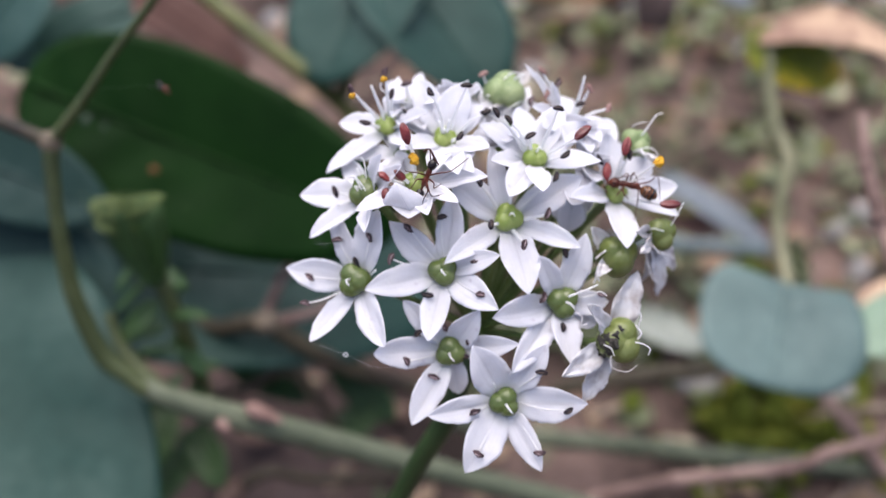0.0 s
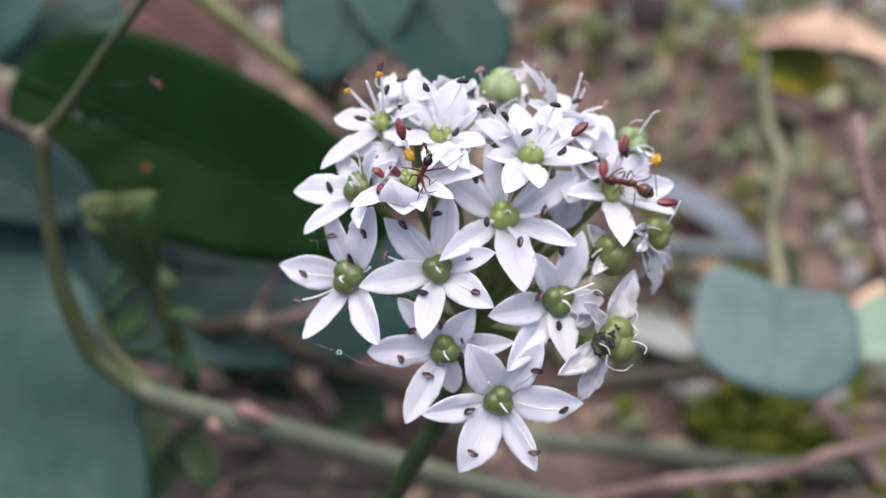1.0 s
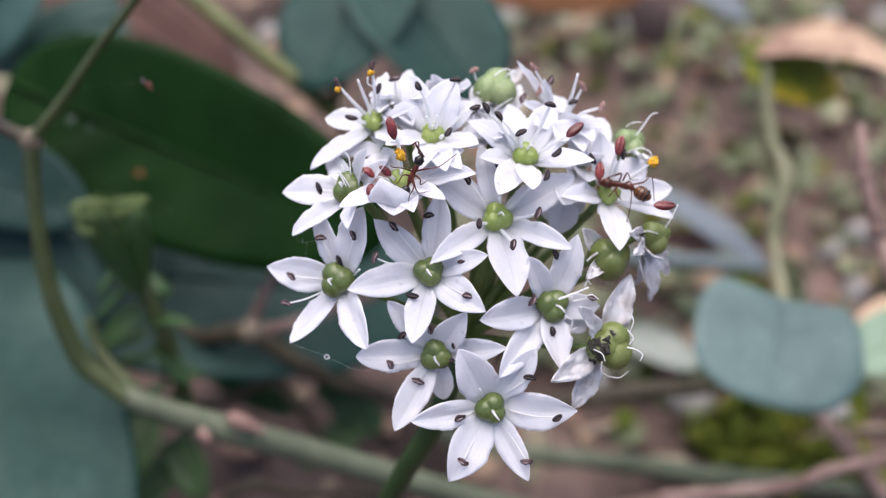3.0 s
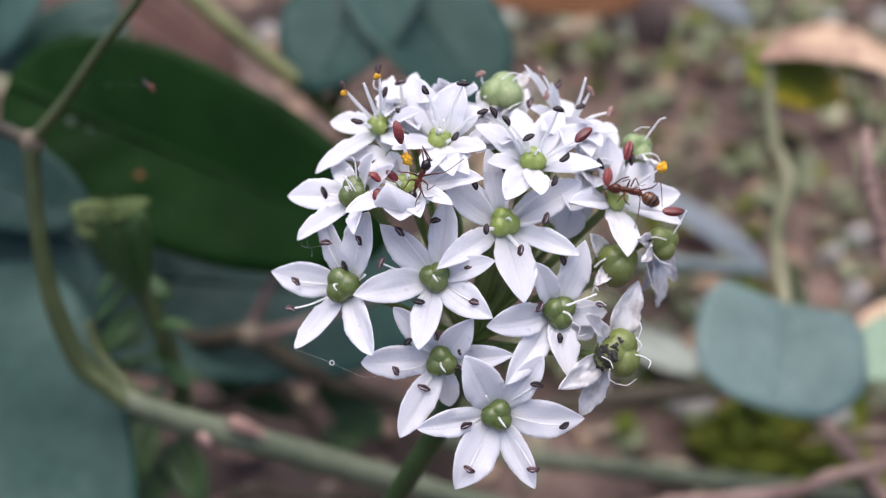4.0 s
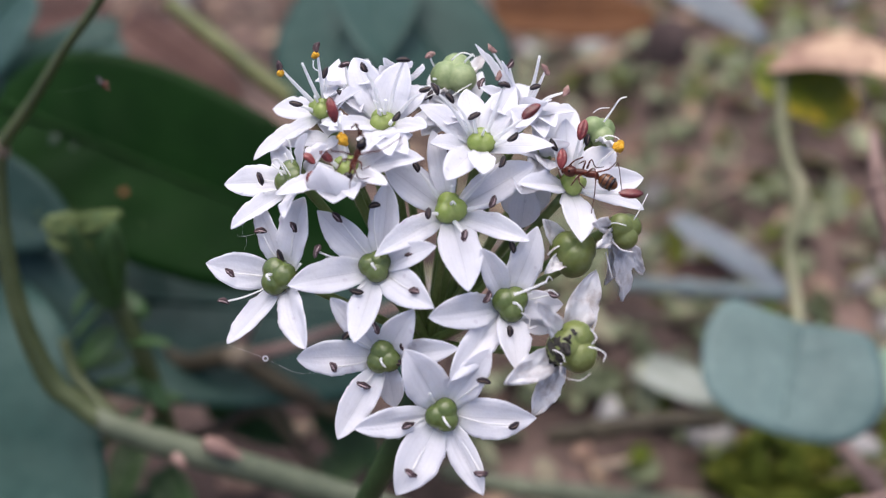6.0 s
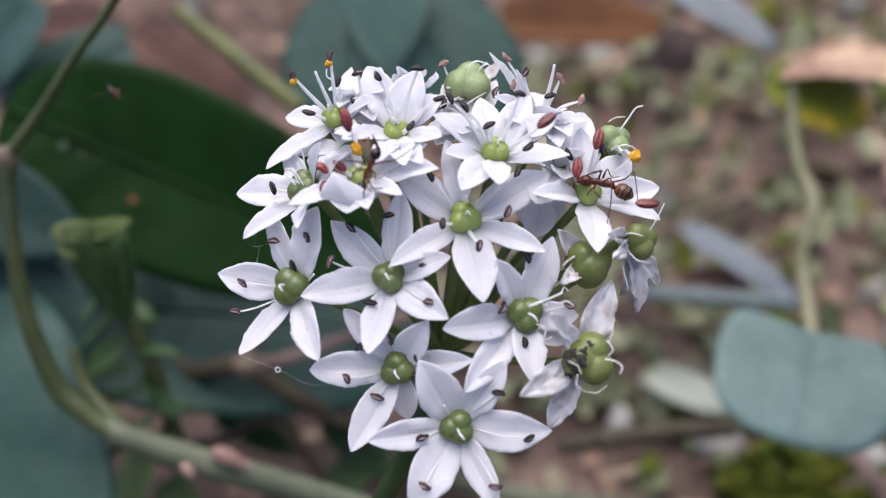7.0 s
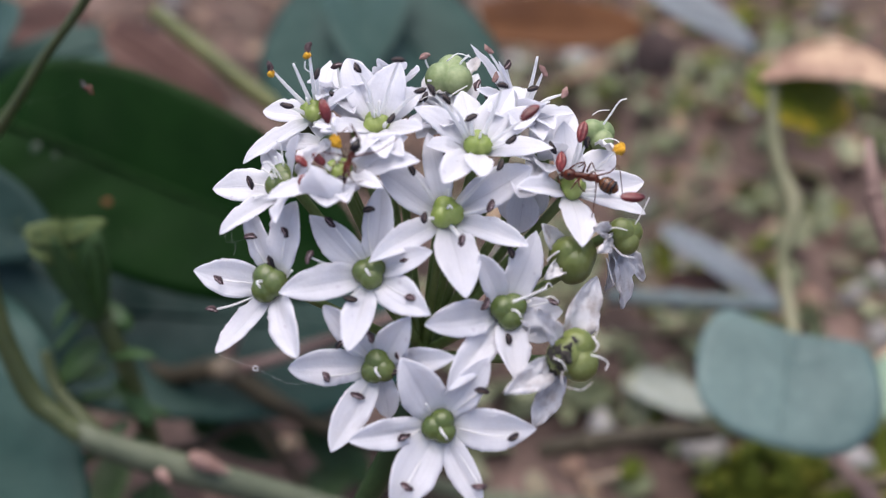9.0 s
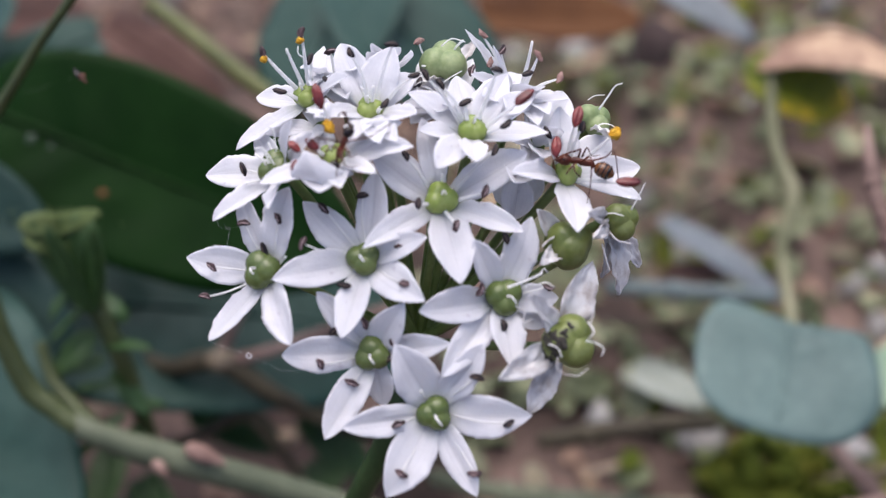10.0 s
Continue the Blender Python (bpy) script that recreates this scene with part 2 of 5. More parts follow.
def spline(points, steps=6):
    """A smooth line through points of any width of row."""
    pts = [np.array(p, float) for p in points]
    if len(pts) < 3:
        return [pts[0] + (pts[1] - pts[0]) * k / steps for k in range(steps + 1)]
    out = []
    ext = [2 * pts[0] - pts[1], *pts, 2 * pts[-1] - pts[-2]]
    for i in range(1, len(ext) - 2):
        a, b, c, d = ext[i - 1 : i + 3]
        for k in range(steps):
            t = k / steps
            out.append(0.5 * (2 * b + (c - a) * t + (2 * a - 5 * b + 4 * c - d) * t * t + (3 * b - a - 3 * c + d) * t**3))
    out.append(pts[-1])
    return out


def tube(bm, points, radii, sides=8, steps=6, rough=0.0):
    """A round closed tube along points; radii: one per point."""
    rows = spline([(*p, r) for p, r in zip(points, radii)], steps)
    side = None
    rings = []
    for i, row in enumerate(rows):
        p = Vector(row[:3])
        ahead = Vector(rows[min(i + 1, len(rows) - 1)][:3]) - Vector(rows[max(i - 1, 0)][:3])
        ahead.normalize()
        if side is None:
            side = ahead.orthogonal().normalized()
        side = (side - ahead * side.dot(ahead)).normalized()
        up = ahead.cross(side)
        ring = []
        for k in range(sides):
            a = 2 * math.pi * k / sides
            rr = row[3] * (1 + rough * (noise.noise(p * 300 + Vector((k, i, 0))) if rough else 0))
            ring.append(bm.verts.new(p + (side * math.cos(a) + up * math.sin(a)) * rr))
        rings.append(ring)
    for a, b in zip(rings, rings[1:]):
        for k in range(sides):
            bm.faces.new((a[k], a[(k + 1) % sides], b[(k + 1) % sides], b[k]))
    bm.faces.new(rings[0][::-1])
    bm.faces.new(rings[-1])
    return bm


def blob(bm, centre, axis, length, width, seg=14, pinch=0.0):
    """An egg along axis; pinch narrows one end."""
    axis = Vector(axis).normalized()
    m = Matrix.Translation(centre) @ axis.to_track_quat("Z", "Y").to_matrix().to_4x4()
    rows, lat = [], seg // 2 + 2
    for i in range(lat + 1):
        z, r = math.cos(math.pi * i / lat), math.sin(math.pi * i / lat)
        k = (1 - pinch * z) * r * width / 2
        n = 1 if i in (0, lat) else seg
        rows.append([bm.verts.new(m @ Vector((k * math.cos(2 * math.pi * j / seg), k * math.sin(2 * math.pi * j / seg), z * length / 2))) for j in range(n)])
    for p, q in zip(rows, rows[1:]):
        for j in range(seg):
            f = [p[j % len(p)], q[j % len(q)], q[(j + 1) % len(q)], p[(j + 1) % len(p)]]
            bm.faces.new(list(dict.fromkeys(f)))
    made = [v for row in rows for v in row]
    return made


def petal(reach, normal, wide, seed, arch=0.05, cup=0.3, crumple=0.0):
    """A tepal from the origin to reach: narrow foot, elliptic blade, pointed tip, sunken midline, thin but closed."""
    bm = bmesh.new()
    reach, normal = Vector(reach), Vector(normal)
    long = reach.length
    e1 = reach / long
    e3 = normal - e1 * normal.dot(e1)
    if e3.length < 0.15:
        e3 = e1.orthogonal()
    e3.normalize()
    e2 = e3.cross(e1)
    half = wide / 2000
    ns, nu, thick = 26, 12, 0.00009
    off = Vector((seed * 3.7, seed * 1.3, 0))
    rnd = random.Random(seed)
    skew = rnd.uniform(-0.07, 0.07)
    twist = rnd.uniform(-0.16, 0.16)
    fold = rnd.uniform(0.5, 1.4)
    hook, lean = rnd.uniform(-0.35, 0.35), rnd.uniform(-0.22, 0.22)
    blunt = rnd.uniform(0.72, 0.95)
    peak = 0.92**0.92 * blunt**blunt / (0.92 + blunt) ** (0.92 + blunt)
    keel = rnd.uniform(0.45, 1.1)
    sheets = ([], [])
    for i in range(ns + 1):
        s = i / ns
        s = s * (1 + 0.35 * s * (1 - s))
        w = half * max(s**0.92 * (1 - min(s, 1.0)) ** blunt / peak, 0.36 * (1 - s) ** 1.5, 0.02)
        rows = ([], [])
        for j in range(nu + 1):
            u = -1 + 2 * j / nu
            wob = noise.noise(Vector((s * 3, u * 1.2, seed * 0.77)) + off)
            edge = abs(u) ** 3 * noise.noise(Vector((s * 6, math.copysign(2, u), seed)) + off)
            rim = abs(u) ** 4 * noise.noise(Vector((s * 18, math.copysign(3, u), seed * 1.9)))
            swell = math.sin(math.pi * min(s, 1.0))
            z = arch * long * swell * fold + cup * w * u * u * (0.4 + s * 0.6) - 0.034 * long * keel * math.exp(-((u / 0.11) ** 2)) * swell
            z += 0.03 * long * wob * swell + 0.045 * long * edge * swell + twist * w * u * s
            z += 0.007 * long * math.cos(u * 9.4) * swell * keel
            z += crumple * long * noise.noise(Vector((s * 7, u * 3, seed)) + off)
            z += hook * long * max(0.0, s - 0.65) ** 2 + 0.022 * long * rim * swell
            y = w * u * (1 + 0.05 * edge + 0.05 * rim) + skew * long * s * (1 - s) + lean * long * max(0.0, s - 0.75) ** 2
            base = e1 * (s * long) + e2 * y + e3 * z
            t = thick * (0.25 if j in (0, nu) or i == ns else 1)
            rows[0].append(bm.verts.new(base + e3 * t / 2))
            rows[1].append(bm.verts.new(base - e3 * t / 2))
        sheets[0].append(rows[0])
        sheets[1].append(rows[1])
    top, low = sheets
    for i in range(ns):
        for j in range(nu):
            bm.faces.new((top[i][j], top[i + 1][j], top[i + 1][j + 1], top[i][j + 1]))
            bm.faces.new((low[i][j], low[i][j + 1], low[i + 1][j + 1], low[i + 1][j]))
        bm.faces.new((top[i][0], low[i][0], low[i + 1][0], top[i + 1][0]))
        bm.faces.new((top[i][nu], top[i + 1][nu], low[i + 1][nu], low[i][nu]))
    for j in range(nu):
        bm.faces.new((top[0][j], top[0][j + 1], low[0][j + 1], low[0][j]))
        bm.faces.new((top[ns][j], low[ns][j], low[ns][j + 1], top[ns][j + 1]))
    uv = bm.loops.layers.uv.new("along")
    where = {v: (i / ns, j / nu) for sheet in sheets for i, row in enumerate(sheet) for j, v in enumerate(row)}
    for f in bm.faces:
        for c in f.loops:
            c[uv].uv = where[c.vert]
    return bm


def ovary(normal, r, groove=0.2, seed=0, stretch=0.95):
    """A three-lobed seed vessel with a dimpled crown."""
    bm = bmesh.new()
    bmesh.ops.create_uvsphere(bm, u_segments=36, v_segments=20, radius=1.0)
    m = Vector(normal).to_track_quat("Z", "Y").to_matrix().to_4x4() @ Matrix.Rotation(seed * 1.7, 4, "Z")
    lobes = [(Vector((math.cos(k * 2.0944), math.sin(k * 2.0944), 0.12)) * (0.2 + groove), 0.82 - groove) for k in range(3)]
    for v in bm.verts:
        u = v.co.normalized()
        far = max(u.dot(c) + math.sqrt(max(0.0, u.dot(c) ** 2 - c.length_squared + q * q)) for c, q in lobes)
        d = 1 + 0.03 * noise.noise(v.co * 3 + Vector((seed, 0, 0)))
        v.co = m @ (Vector((u.x * far, u.y * far, u.z * far * stretch)) * r * d)
    return bm


ANTHER_KINDS = {
    "b": (ANTHER, 0.00102, 0.00049, "almost black anther"),
    "w": (ANTHER_DRY, 0.00102, 0.00047, "dry purplish-brown anther"),
    "p": (ANTHER_PINK, 0.0011, 0.00045, "withered pinkish anther"),
    "r": (ANTHER_RED, 0.0018, 0.0008, "plump dark red anther"),
    "s": (ANTHER_RED, 0.00115, 0.00062, "small dark red anther"),
    "d": (ANTHER_DRY, 0.0011, 0.00048, "dry dark anther above a pollen clump"),
    "y": (POLLEN, 0.00105, 0.00075, "anther covered in yellow pollen"),
}
COUNT = [0]


def anther_mesh(centre, axis, side, out, long, wide, curl, shrivel):
    """A bean-shaped anther: two sacs with a furrow between them, bent along its length."""
    bm = bmesh.new()
    for v in blob(bm, (0, 0, 0), (0, 0, 1), 1.0, 1.0, 20):
        x, y, z = v.co
        sacs = 1 - 0.42 * math.exp(-((x / 0.13) ** 2)) * (1 if y > 0 else 0.35)
        taper = 1 - 0.25 * (z * 2) ** 4
        p = axis * z * long + side * (x * taper + curl * (z * z * 4 - 0.5) * 0.5) * wide + out * (y * sacs * 0.8 * taper - curl * z * z) * wide
        p += out * shrivel * wide * noise.noise(p * 4200 + centre * 900) + side * shrivel * wide * noise.noise(p * 3100 + centre * 700)
        v.co = centre + p
    return bm


def stamen(fl, normal, reach, axis, kind, foot, thick=1.0, curly=1.0):
    reach, normal = Vector(reach) / 1000, Vector(normal)
    COUNT[0] += 1
    rnd = random.Random(COUNT[0])
    bend = normal * reach.length * rnd.uniform(0.0, 0.08) + Vector((rnd.gauss(0, 1), rnd.gauss(0, 1), 0)) * reach.length * 0.03 * curly
    end = 0.00007 if kind in ANTHER_KINDS else 0.0001
    bm = tube(bmesh.new(), [foot, foot.lerp(reach, 0.3) + bend * 0.6, foot.lerp(reach, 0.65) + bend, reach], [0.0003 * thick, 0.00022 * thick, 0.00013 * thick + 0.00003, end], 8, 4)
    part("filament", bm, FILAMENT, fl)
    if kind in ANTHER_KINDS:
        material, long, wide, label = ANTHER_KINDS[kind]
        axis = Vector(axis).normalized()
        long *= rnd.uniform(0.85, 1.12)
        side = axis.cross(normal)
        side = side.normalized() if side.length > 0.1 else axis.orthogonal().normalized()
        out = side.cross(axis)
        out = out if out.dot(normal) > 0 else -out
        curl = rnd.uniform(0.1, 0.4) * rnd.choice((-1, 1)) * (0.3 if kind in "rs" else 1.5 if kind in "pw" else 1)
        at = reach + normal * wide * 0.3
        part("anther", anther_mesh(at, axis, side, out, long, wide, curl, {"b": 0.06, "r": 0.05, "s": 0.12, "w": 0.22, "p": 0.3, "d": 0.2, "y": 0.35}[kind]), material, fl, label)
        if kind in "bw":
            lip = [at + axis * long * 0.42 * k + side * wide * 0.12 + side * curl * (k * k * 0.7 - 0.5) * 0.5 * wide + out * wide * (0.3 - 0.17 * k * k) for k in (-0.9, -0.3, 0.3, 0.9)]
            part("anther_slit", tube(bmesh.new(), lip, [0.00002, 0.00005, 0.00005, 0.00002] if kind == "b" else [0.00002, 0.00005, 0.00005, 0.00002], 6, 3), SLIT if kind == "b" else SLIT_PALE, fl, "paler open slit of an anther")
        if kind == "d":
            bm = bmesh.new()
            for v in blob(bm, reach - axis * long * 0.45, axis, long * 0.5, wide * 1.15, 16):
                v.co += Vector((1, 1, 1)) * noise.noise(v.co * 3000) * 0.00012
            part("pollen", bm, POLLEN, fl, "clump of yellow pollen")


def pedicel(at, normal, r):
    """The floret's foot: its stalk from the umbel's heart and the cup below the petals, as one mesh."""
    at, normal = Vector(at), Vector(normal)
    heart = HEART - at
    a = -normal * r * 0.0008
    bm = tube(bmesh.new(), [a + normal * 0.0003, a, a - normal * 0.001, a.lerp(heart, 0.5) - normal * 0.0015, heart], [0.0007, 0.00065, 0.0004, 0.00036, 0.00045], 10, 6)
    return bm, a


HEART = Vector((0.0033, 0.06978, 0.08075))
FOOT = Vector((-0.0215, 0.0695, 0.0))


def floret(parent, at, normal, r, state, petals, stamens):
    COUNT[0] += 1
    bm, foot = pedicel(at, normal, r)
    fl = part("floret", bm, PEDICEL, parent, at=Vector(at) - parent.location)
    for k, (x, y, z, ratio) in enumerate(petals):
        tip = Vector((x, y, z)) / 1000
        part("petal", petal(tip - foot, normal, ratio, COUNT[0] * 7 + k, 0.05, 0.35), PETAL, fl, at=foot + Vector(normal) * 0.00006 * (k % 3))
    if state != "bud":
        part("ovary", ovary(normal, r / 1000, 0.13, COUNT[0]), OVARY_FRESH if state == "fresh" else OVARY, fl)
        n = Vector(normal)
        side = Vector((0.62, -0.6, -0.51))
        side = (side - n * side.dot(n)).normalized()
        top = n * r / 1000 * 0.6
        long = 0.5 if state == "mid" else 0.3
        bm = tube(bmesh.new(), [top, top + n * 0.0007 + side * 0.0003 * long, top + n * 0.0009 + side * 0.0009 * long, top + n * 0.0008 + side * 0.0015 * long], [0.00011, 0.00009, 0.00008, 0.00006], 7, 4)
        part("style", bm, FILAMENT, fl)
    for reach, axis, kind in stamens:
        stamen(fl, normal, reach, axis, kind, foot + Vector(reach).normalized() * 0.0006, 0.3 if state == "mid" else 0.8)
    return fl


def upturned_petal(fl, foot, bend, tip, wide, seed):
    """A cupped tepal that leaves the foot level, turns at bend and stands up to its tip."""
    foot, bend, tip = Vector(foot), Vector(bend), Vector(tip)
    long = (bend - foot).length + (tip - bend).length
    bm = petal((0, 0, long), (0, 1, 0), wide, seed, 0.0, 0.5)
    for v in bm.verts:
        s = v.co.z / long
        along = ((bend - foot) * (1 - s) + (tip - bend) * s).normalized()
        across = Vector((along.z - along.y, 0.2 * along.z, 0)).normalized()
        inner = along.cross(across).normalized()
        at = foot * (1 - s) ** 2 + bend * 2 * s * (1 - s) + tip * s * s
        v.co = at + across * v.co.x + inner * v.co.y
    part("petal", bm, PETAL, fl, "cupped petal standing up before the ovary")


def fruiting_floret(parent, at, normal, r, groove, petals, stamens, young=False, stretch=0.95, mould=None):
    COUNT[0] += 1
    bm, foot = pedicel(at, normal, r)
    fl = part("fruiting_floret", bm, PEDICEL, parent, at=Vector(at) - parent.location)
    bm = ovary(normal, r / 1000, groove, COUNT[0], stretch)
    skin = [v.co.copy() for v in bm.verts]
    part("seed_capsule", bm, CAPSULE_PALE if young else CAPSULE, fl)
    if mould:
        rnd = random.Random(8)
        for k in range(40):
            way = (Vector(mould).normalized() + Vector((rnd.gauss(0, 0.34), rnd.gauss(0, 0.34), rnd.gauss(0, 0.34)))).normalized()
            spot = max(skin, key=lambda c: c.normalized().dot(way))
            size = rnd.uniform(0.0002, 0.0007)
            bm = bmesh.new()
            for v in blob(bm, spot, spot, size * 0.3, size, 12):
                v.co += Vector((noise.noise(v.co * 2500), noise.noise(v.co * 2500 + Vector((7, 0, 0))), noise.noise(v.co * 2500 + Vector((0, 9, 0))))) * size * 0.4
            part("mould_spot", bm, BLOTCH, fl, "black mouldy patch on the capsule")
    for k, (x, y, z, ratio) in enumerate(petals):
        part("petal", petal(Vector((x, y, z)) / 1000 - foot, normal, ratio, COUNT[0] * 7 + k, 0.04, 0.6, 0.06), WITHER, fl, "withered crumpled white petal", foot)
    for reach, axis, kind in stamens:
        stamen(fl, normal, reach, axis, kind, foot + Vector(reach).normalized() * 0.0008, 0.4, 2.5)
    return fl


def leaf_mesh(base, tip, normal, width, notch=0.14, droop=0.1, wave=0.02, fold=0.12, seed=1, rings=9, seg=44, thick=0.0004, arch=0.0, blunt=0.0):
    """A heart-shaped to oval blade with a folded midline, curved along its length and wavy at its rim."""
    bm = bmesh.new()
    base, tip, normal = Vector(base), Vector(tip), Vector(normal)
    long = (tip - base).length
    e1 = (tip - base) / long
    e3 = (normal - e1 * normal.dot(e1)).normalized()
    e2 = e3.cross(e1)

    def spot(x, y, lift):
        z = -droop * long * (x / long) ** 2 + fold * abs(y) + wave * long * noise.noise(Vector((x / long * 3, y / long * 3, seed * 5.1)))
        z += arch * long * math.sin(math.pi * min(1, max(0, x / long)))
        z += 0.004 * long * math.cos((x / long * 1.0 + abs(y) / long * 0.7) * 40)
        return base + e1 * x + e2 * y + e3 * (z + lift)

    layers = []
    for lift in (thick / 2, -thick / 2):
        mid = bm.verts.new(spot(0.3 * long, 0, lift))
        grid = []
        for k in range(1, rings + 1):
            q = k / rings
            ring = []
            for j in range(seg):
                t = -math.pi + 2 * math.pi * j / seg
                at = abs(t)
                x = long * (0.5 - 0.5 * math.cos(t)) - notch * long * math.exp(-(((at - 0.75) / 0.5) ** 2))
                y = width / 2 * math.copysign(abs(math.sin(t)) ** (1 - 0.45 * blunt), t) * (1.08 - (0.34 - 0.3 * blunt) * (at / math.pi) ** 2)
                y *= 1 + 0.05 * noise.noise(Vector((t * 1.5, seed, 0)))
                cx = 0.3 * long
                ring.append(bm.verts.new(spot(cx + (x - cx) * q, y * q, lift * (0.3 if k == rings else 1))))
            grid.append(ring)
        layers.append((mid, grid))
    for side, (mid, grid) in enumerate(layers):
        for j in range(seg):
            f = (mid, grid[0][j], grid[0][(j + 1) % seg])
            bm.faces.new(f if side == 0 else f[::-1])
            for a, b in zip(grid, grid[1:]):
                f = (a[j], b[j], b[(j + 1) % seg], a[(j + 1) % seg])
                bm.faces.new(f if side == 0 else f[::-1])
    a, b = layers[0][1][-1], layers[1][1][-1]
    for j in range(seg):
        bm.faces.new((a[j], b[j], b[(j + 1) % seg], a[(j + 1) % seg]))
    return bm, spot, long


def leaf(parent, base, tip, normal, width, material, label="", veins=True, **shape):
    o = parent.location
    base, tip = Vector(base) - o, Vector(tip) - o
    bm, spot, long = leaf_mesh(base, tip, normal, width, **shape)
    ob = part("leaf", bm, material, parent, label)
    if veins:
        w = tube(bmesh.new(), [spot(long * k / 6, 0, 0.0001) for k in range(0, 6)], [0.0006, 0.0006, 0.0005, 0.0005, 0.0004, 0.0003], 6, 3)
        part("midrib", w, material, ob)
    return ob


def stem(parent, points, radii, material=None, name="stem", label="", rough=0.08):
    o = parent.location
    return part(name, tube(bmesh.new(), [Vector(p) - o for p in points], radii, 10, 8, rough), material or VINE, parent, label)


# ---- ground ----
def ground_height(x, y):
    near = math.exp(-(x * x + (y - 0.2) ** 2) / 0.5)
    return near * (0.012 * noise.noise(Vector((x * 9, y * 9, 0))) + 0.005 * noise.noise(Vector((x * 40, y * 40, 3)))) - 0.008 * near


def build_ground():
    bm = bmesh.new()
    steps = [0.0]
    gap = 0.008
    while steps[-1] < 60:
        steps.append(steps[-1] + gap)
        if steps[-1] > 0.45:
            gap *= 1.35
    line = [-s for s in steps[:0:-1]] + steps
    rows = [[bm.verts.new((x, y + 0.2, ground_height(x, y + 0.2))) for x in line] for y in line]
    for a, b in zip(rows, rows[1:]):
        for j in range(len(line) - 1):
            bm.faces.new((a[j], a[j + 1], b[j + 1], b[j]))
    ob = part("ground", bm, SOIL, None)
    tagged(ob, "brown crumbly garden soil with scattered plant litter", "ground", kind="structure")


build_ground()


# ---- the flower head ----
flower = thing("flower_head", FOOT, "white star-flowered chive umbel on a slender green stalk", "flower")
stem(flower, [FOOT + Vector((0, 0, -0.004)), (-0.0135, 0.0675, 0.031), (-0.0035, 0.0668, 0.0614), (0.0005, 0.0671, 0.0716), HEART], [0.0013, 0.0012, 0.0011, 0.0011, 0.001], STALK, "stalk", rough=0.02)
floret(flower, (0.00543, 0.06781, 0.09633), (0.100, -0.522, 0.847), 1.28, "fresh",
    [(-1.4, 4.07, 4.32, 2.03), (6.18, 2.71, 2.21, 2.73), (-5.13, 1.65, 2.79, 3), (-5.33, -4.38, -1.01, 2.12), (5.94, -2.57, -1.1, 1.94), (1.56, -6.11, -2.83, 3.17)],
    [((-2.49, 0.76, 3.09), (0.5, -0.47, -0.74), "b"), ((3.81, 1.43, 3.14), (0.34, 0.74, 0.6), "b"), ((-1.53, -1.85, 0.8), (0.09, 0.78, 0.64), "b"), ((3.12, -0.9, 1.18), (0.34, 0.74, 0.6), "w"), ((1.13, -3.32, -0.06), (0.17, 0.77, 0.63), "w"), ((0.14, 0.47, 1.73), (1, 0.11, -0.1), "n")])
floret(flower, (-0.00001, 0.06426, 0.09359), (-0.150, -0.626, 0.765), 1.28, "mid",
    [(-4.43, 3.08, 2.82, 2.53), (0.87, 4.03, 4.77, 2.35), (4.71, -0.61, 2.39, 1.92), (4.34, -3.9, -0.58, 2.7), (-1.18, -5.23, -2.98, 2.35), (-6.39, -1.26, -0.97, 2.7)],
    [((-2.83, 2.2, 2.77), (0.71, -0.36, -0.63), "w"), ((-0.04, 2.58, 3.61), (0.98, 0.23, 0.03), "b"), ((2.7, -0.15, 1.31), (0.87, 0.45, 0.27), "w"), ((3.05, -2.6, -0.18), (0.98, 0, -0.23), "w"), ((-1.24, -1.76, -1.02), (0.98, 0, -0.23), "b"), ((-4.25, 0.41, 1), (0.34, 0.74, 0.6), "w")])
floret(flower, (-0.00737, 0.06449, 0.09233), (-0.400, -0.610, 0.684), 1.50, "mid",
    [(-5.93, 2.04, -0.56, 2.76), (-3.65, -3.44, -3.84, 2.04), (2.79, -5.77, -2.07, 2.44), (2, 2.83, 5.29, 2.93), (-1.88, 4.34, 4.04, 1.96)],
    [((-3.74, 0.6, -0.23), (0.77, -0.32, -0.58), "w"), ((-4.08, -1.08, -1.65), (0.97, -0.06, -0.29), "w"), ((1.38, 1.38, 3.55), (0.5, -0.47, -0.74), "w"), ((-1.34, 2.21, 2.5), (1, 0.11, -0.1), "w"), ((0.22, 0.81, 1.23), (0.34, -0.52, -0.8), "b"), ((1.86, -0.4, 1.53), (1, 0.11, -0.1), "n")])
floret(flower, (0.00062, 0.06043, 0.08798), (-0.100, -0.772, 0.628), 1.32, "mid",
    [(-6.41, -0.37, 0.12, 2.65), (-3.25, -4.31, -4.22, 2.47), (0.79, -1.09, -4.07, 2.03), (5.6, -0.8, 1.83, 2.03), (2.31, 0.6, 4.21, 2.47), (-3.86, 2.27, 3.9, 1.94)],
    [((-3.59, -0.88, -0.17), (0.5, -0.47, -0.74), "w"), ((-1.36, -1.56, -1.3), (0.94, -0.12, -0.35), "w"), ((-2.66, 0.64, 1.58), (0.77, 0.54, 0.38), "b"), ((-0.53, 1.03, 1.98), (0.34, -0.52, -0.8), "w"), ((1.54, 0.21, 1.17), (0.17, 0.77, 0.63), "w"), ((1.15, -0.46, -0.07), (1, 0.11, -0.1), "b")])
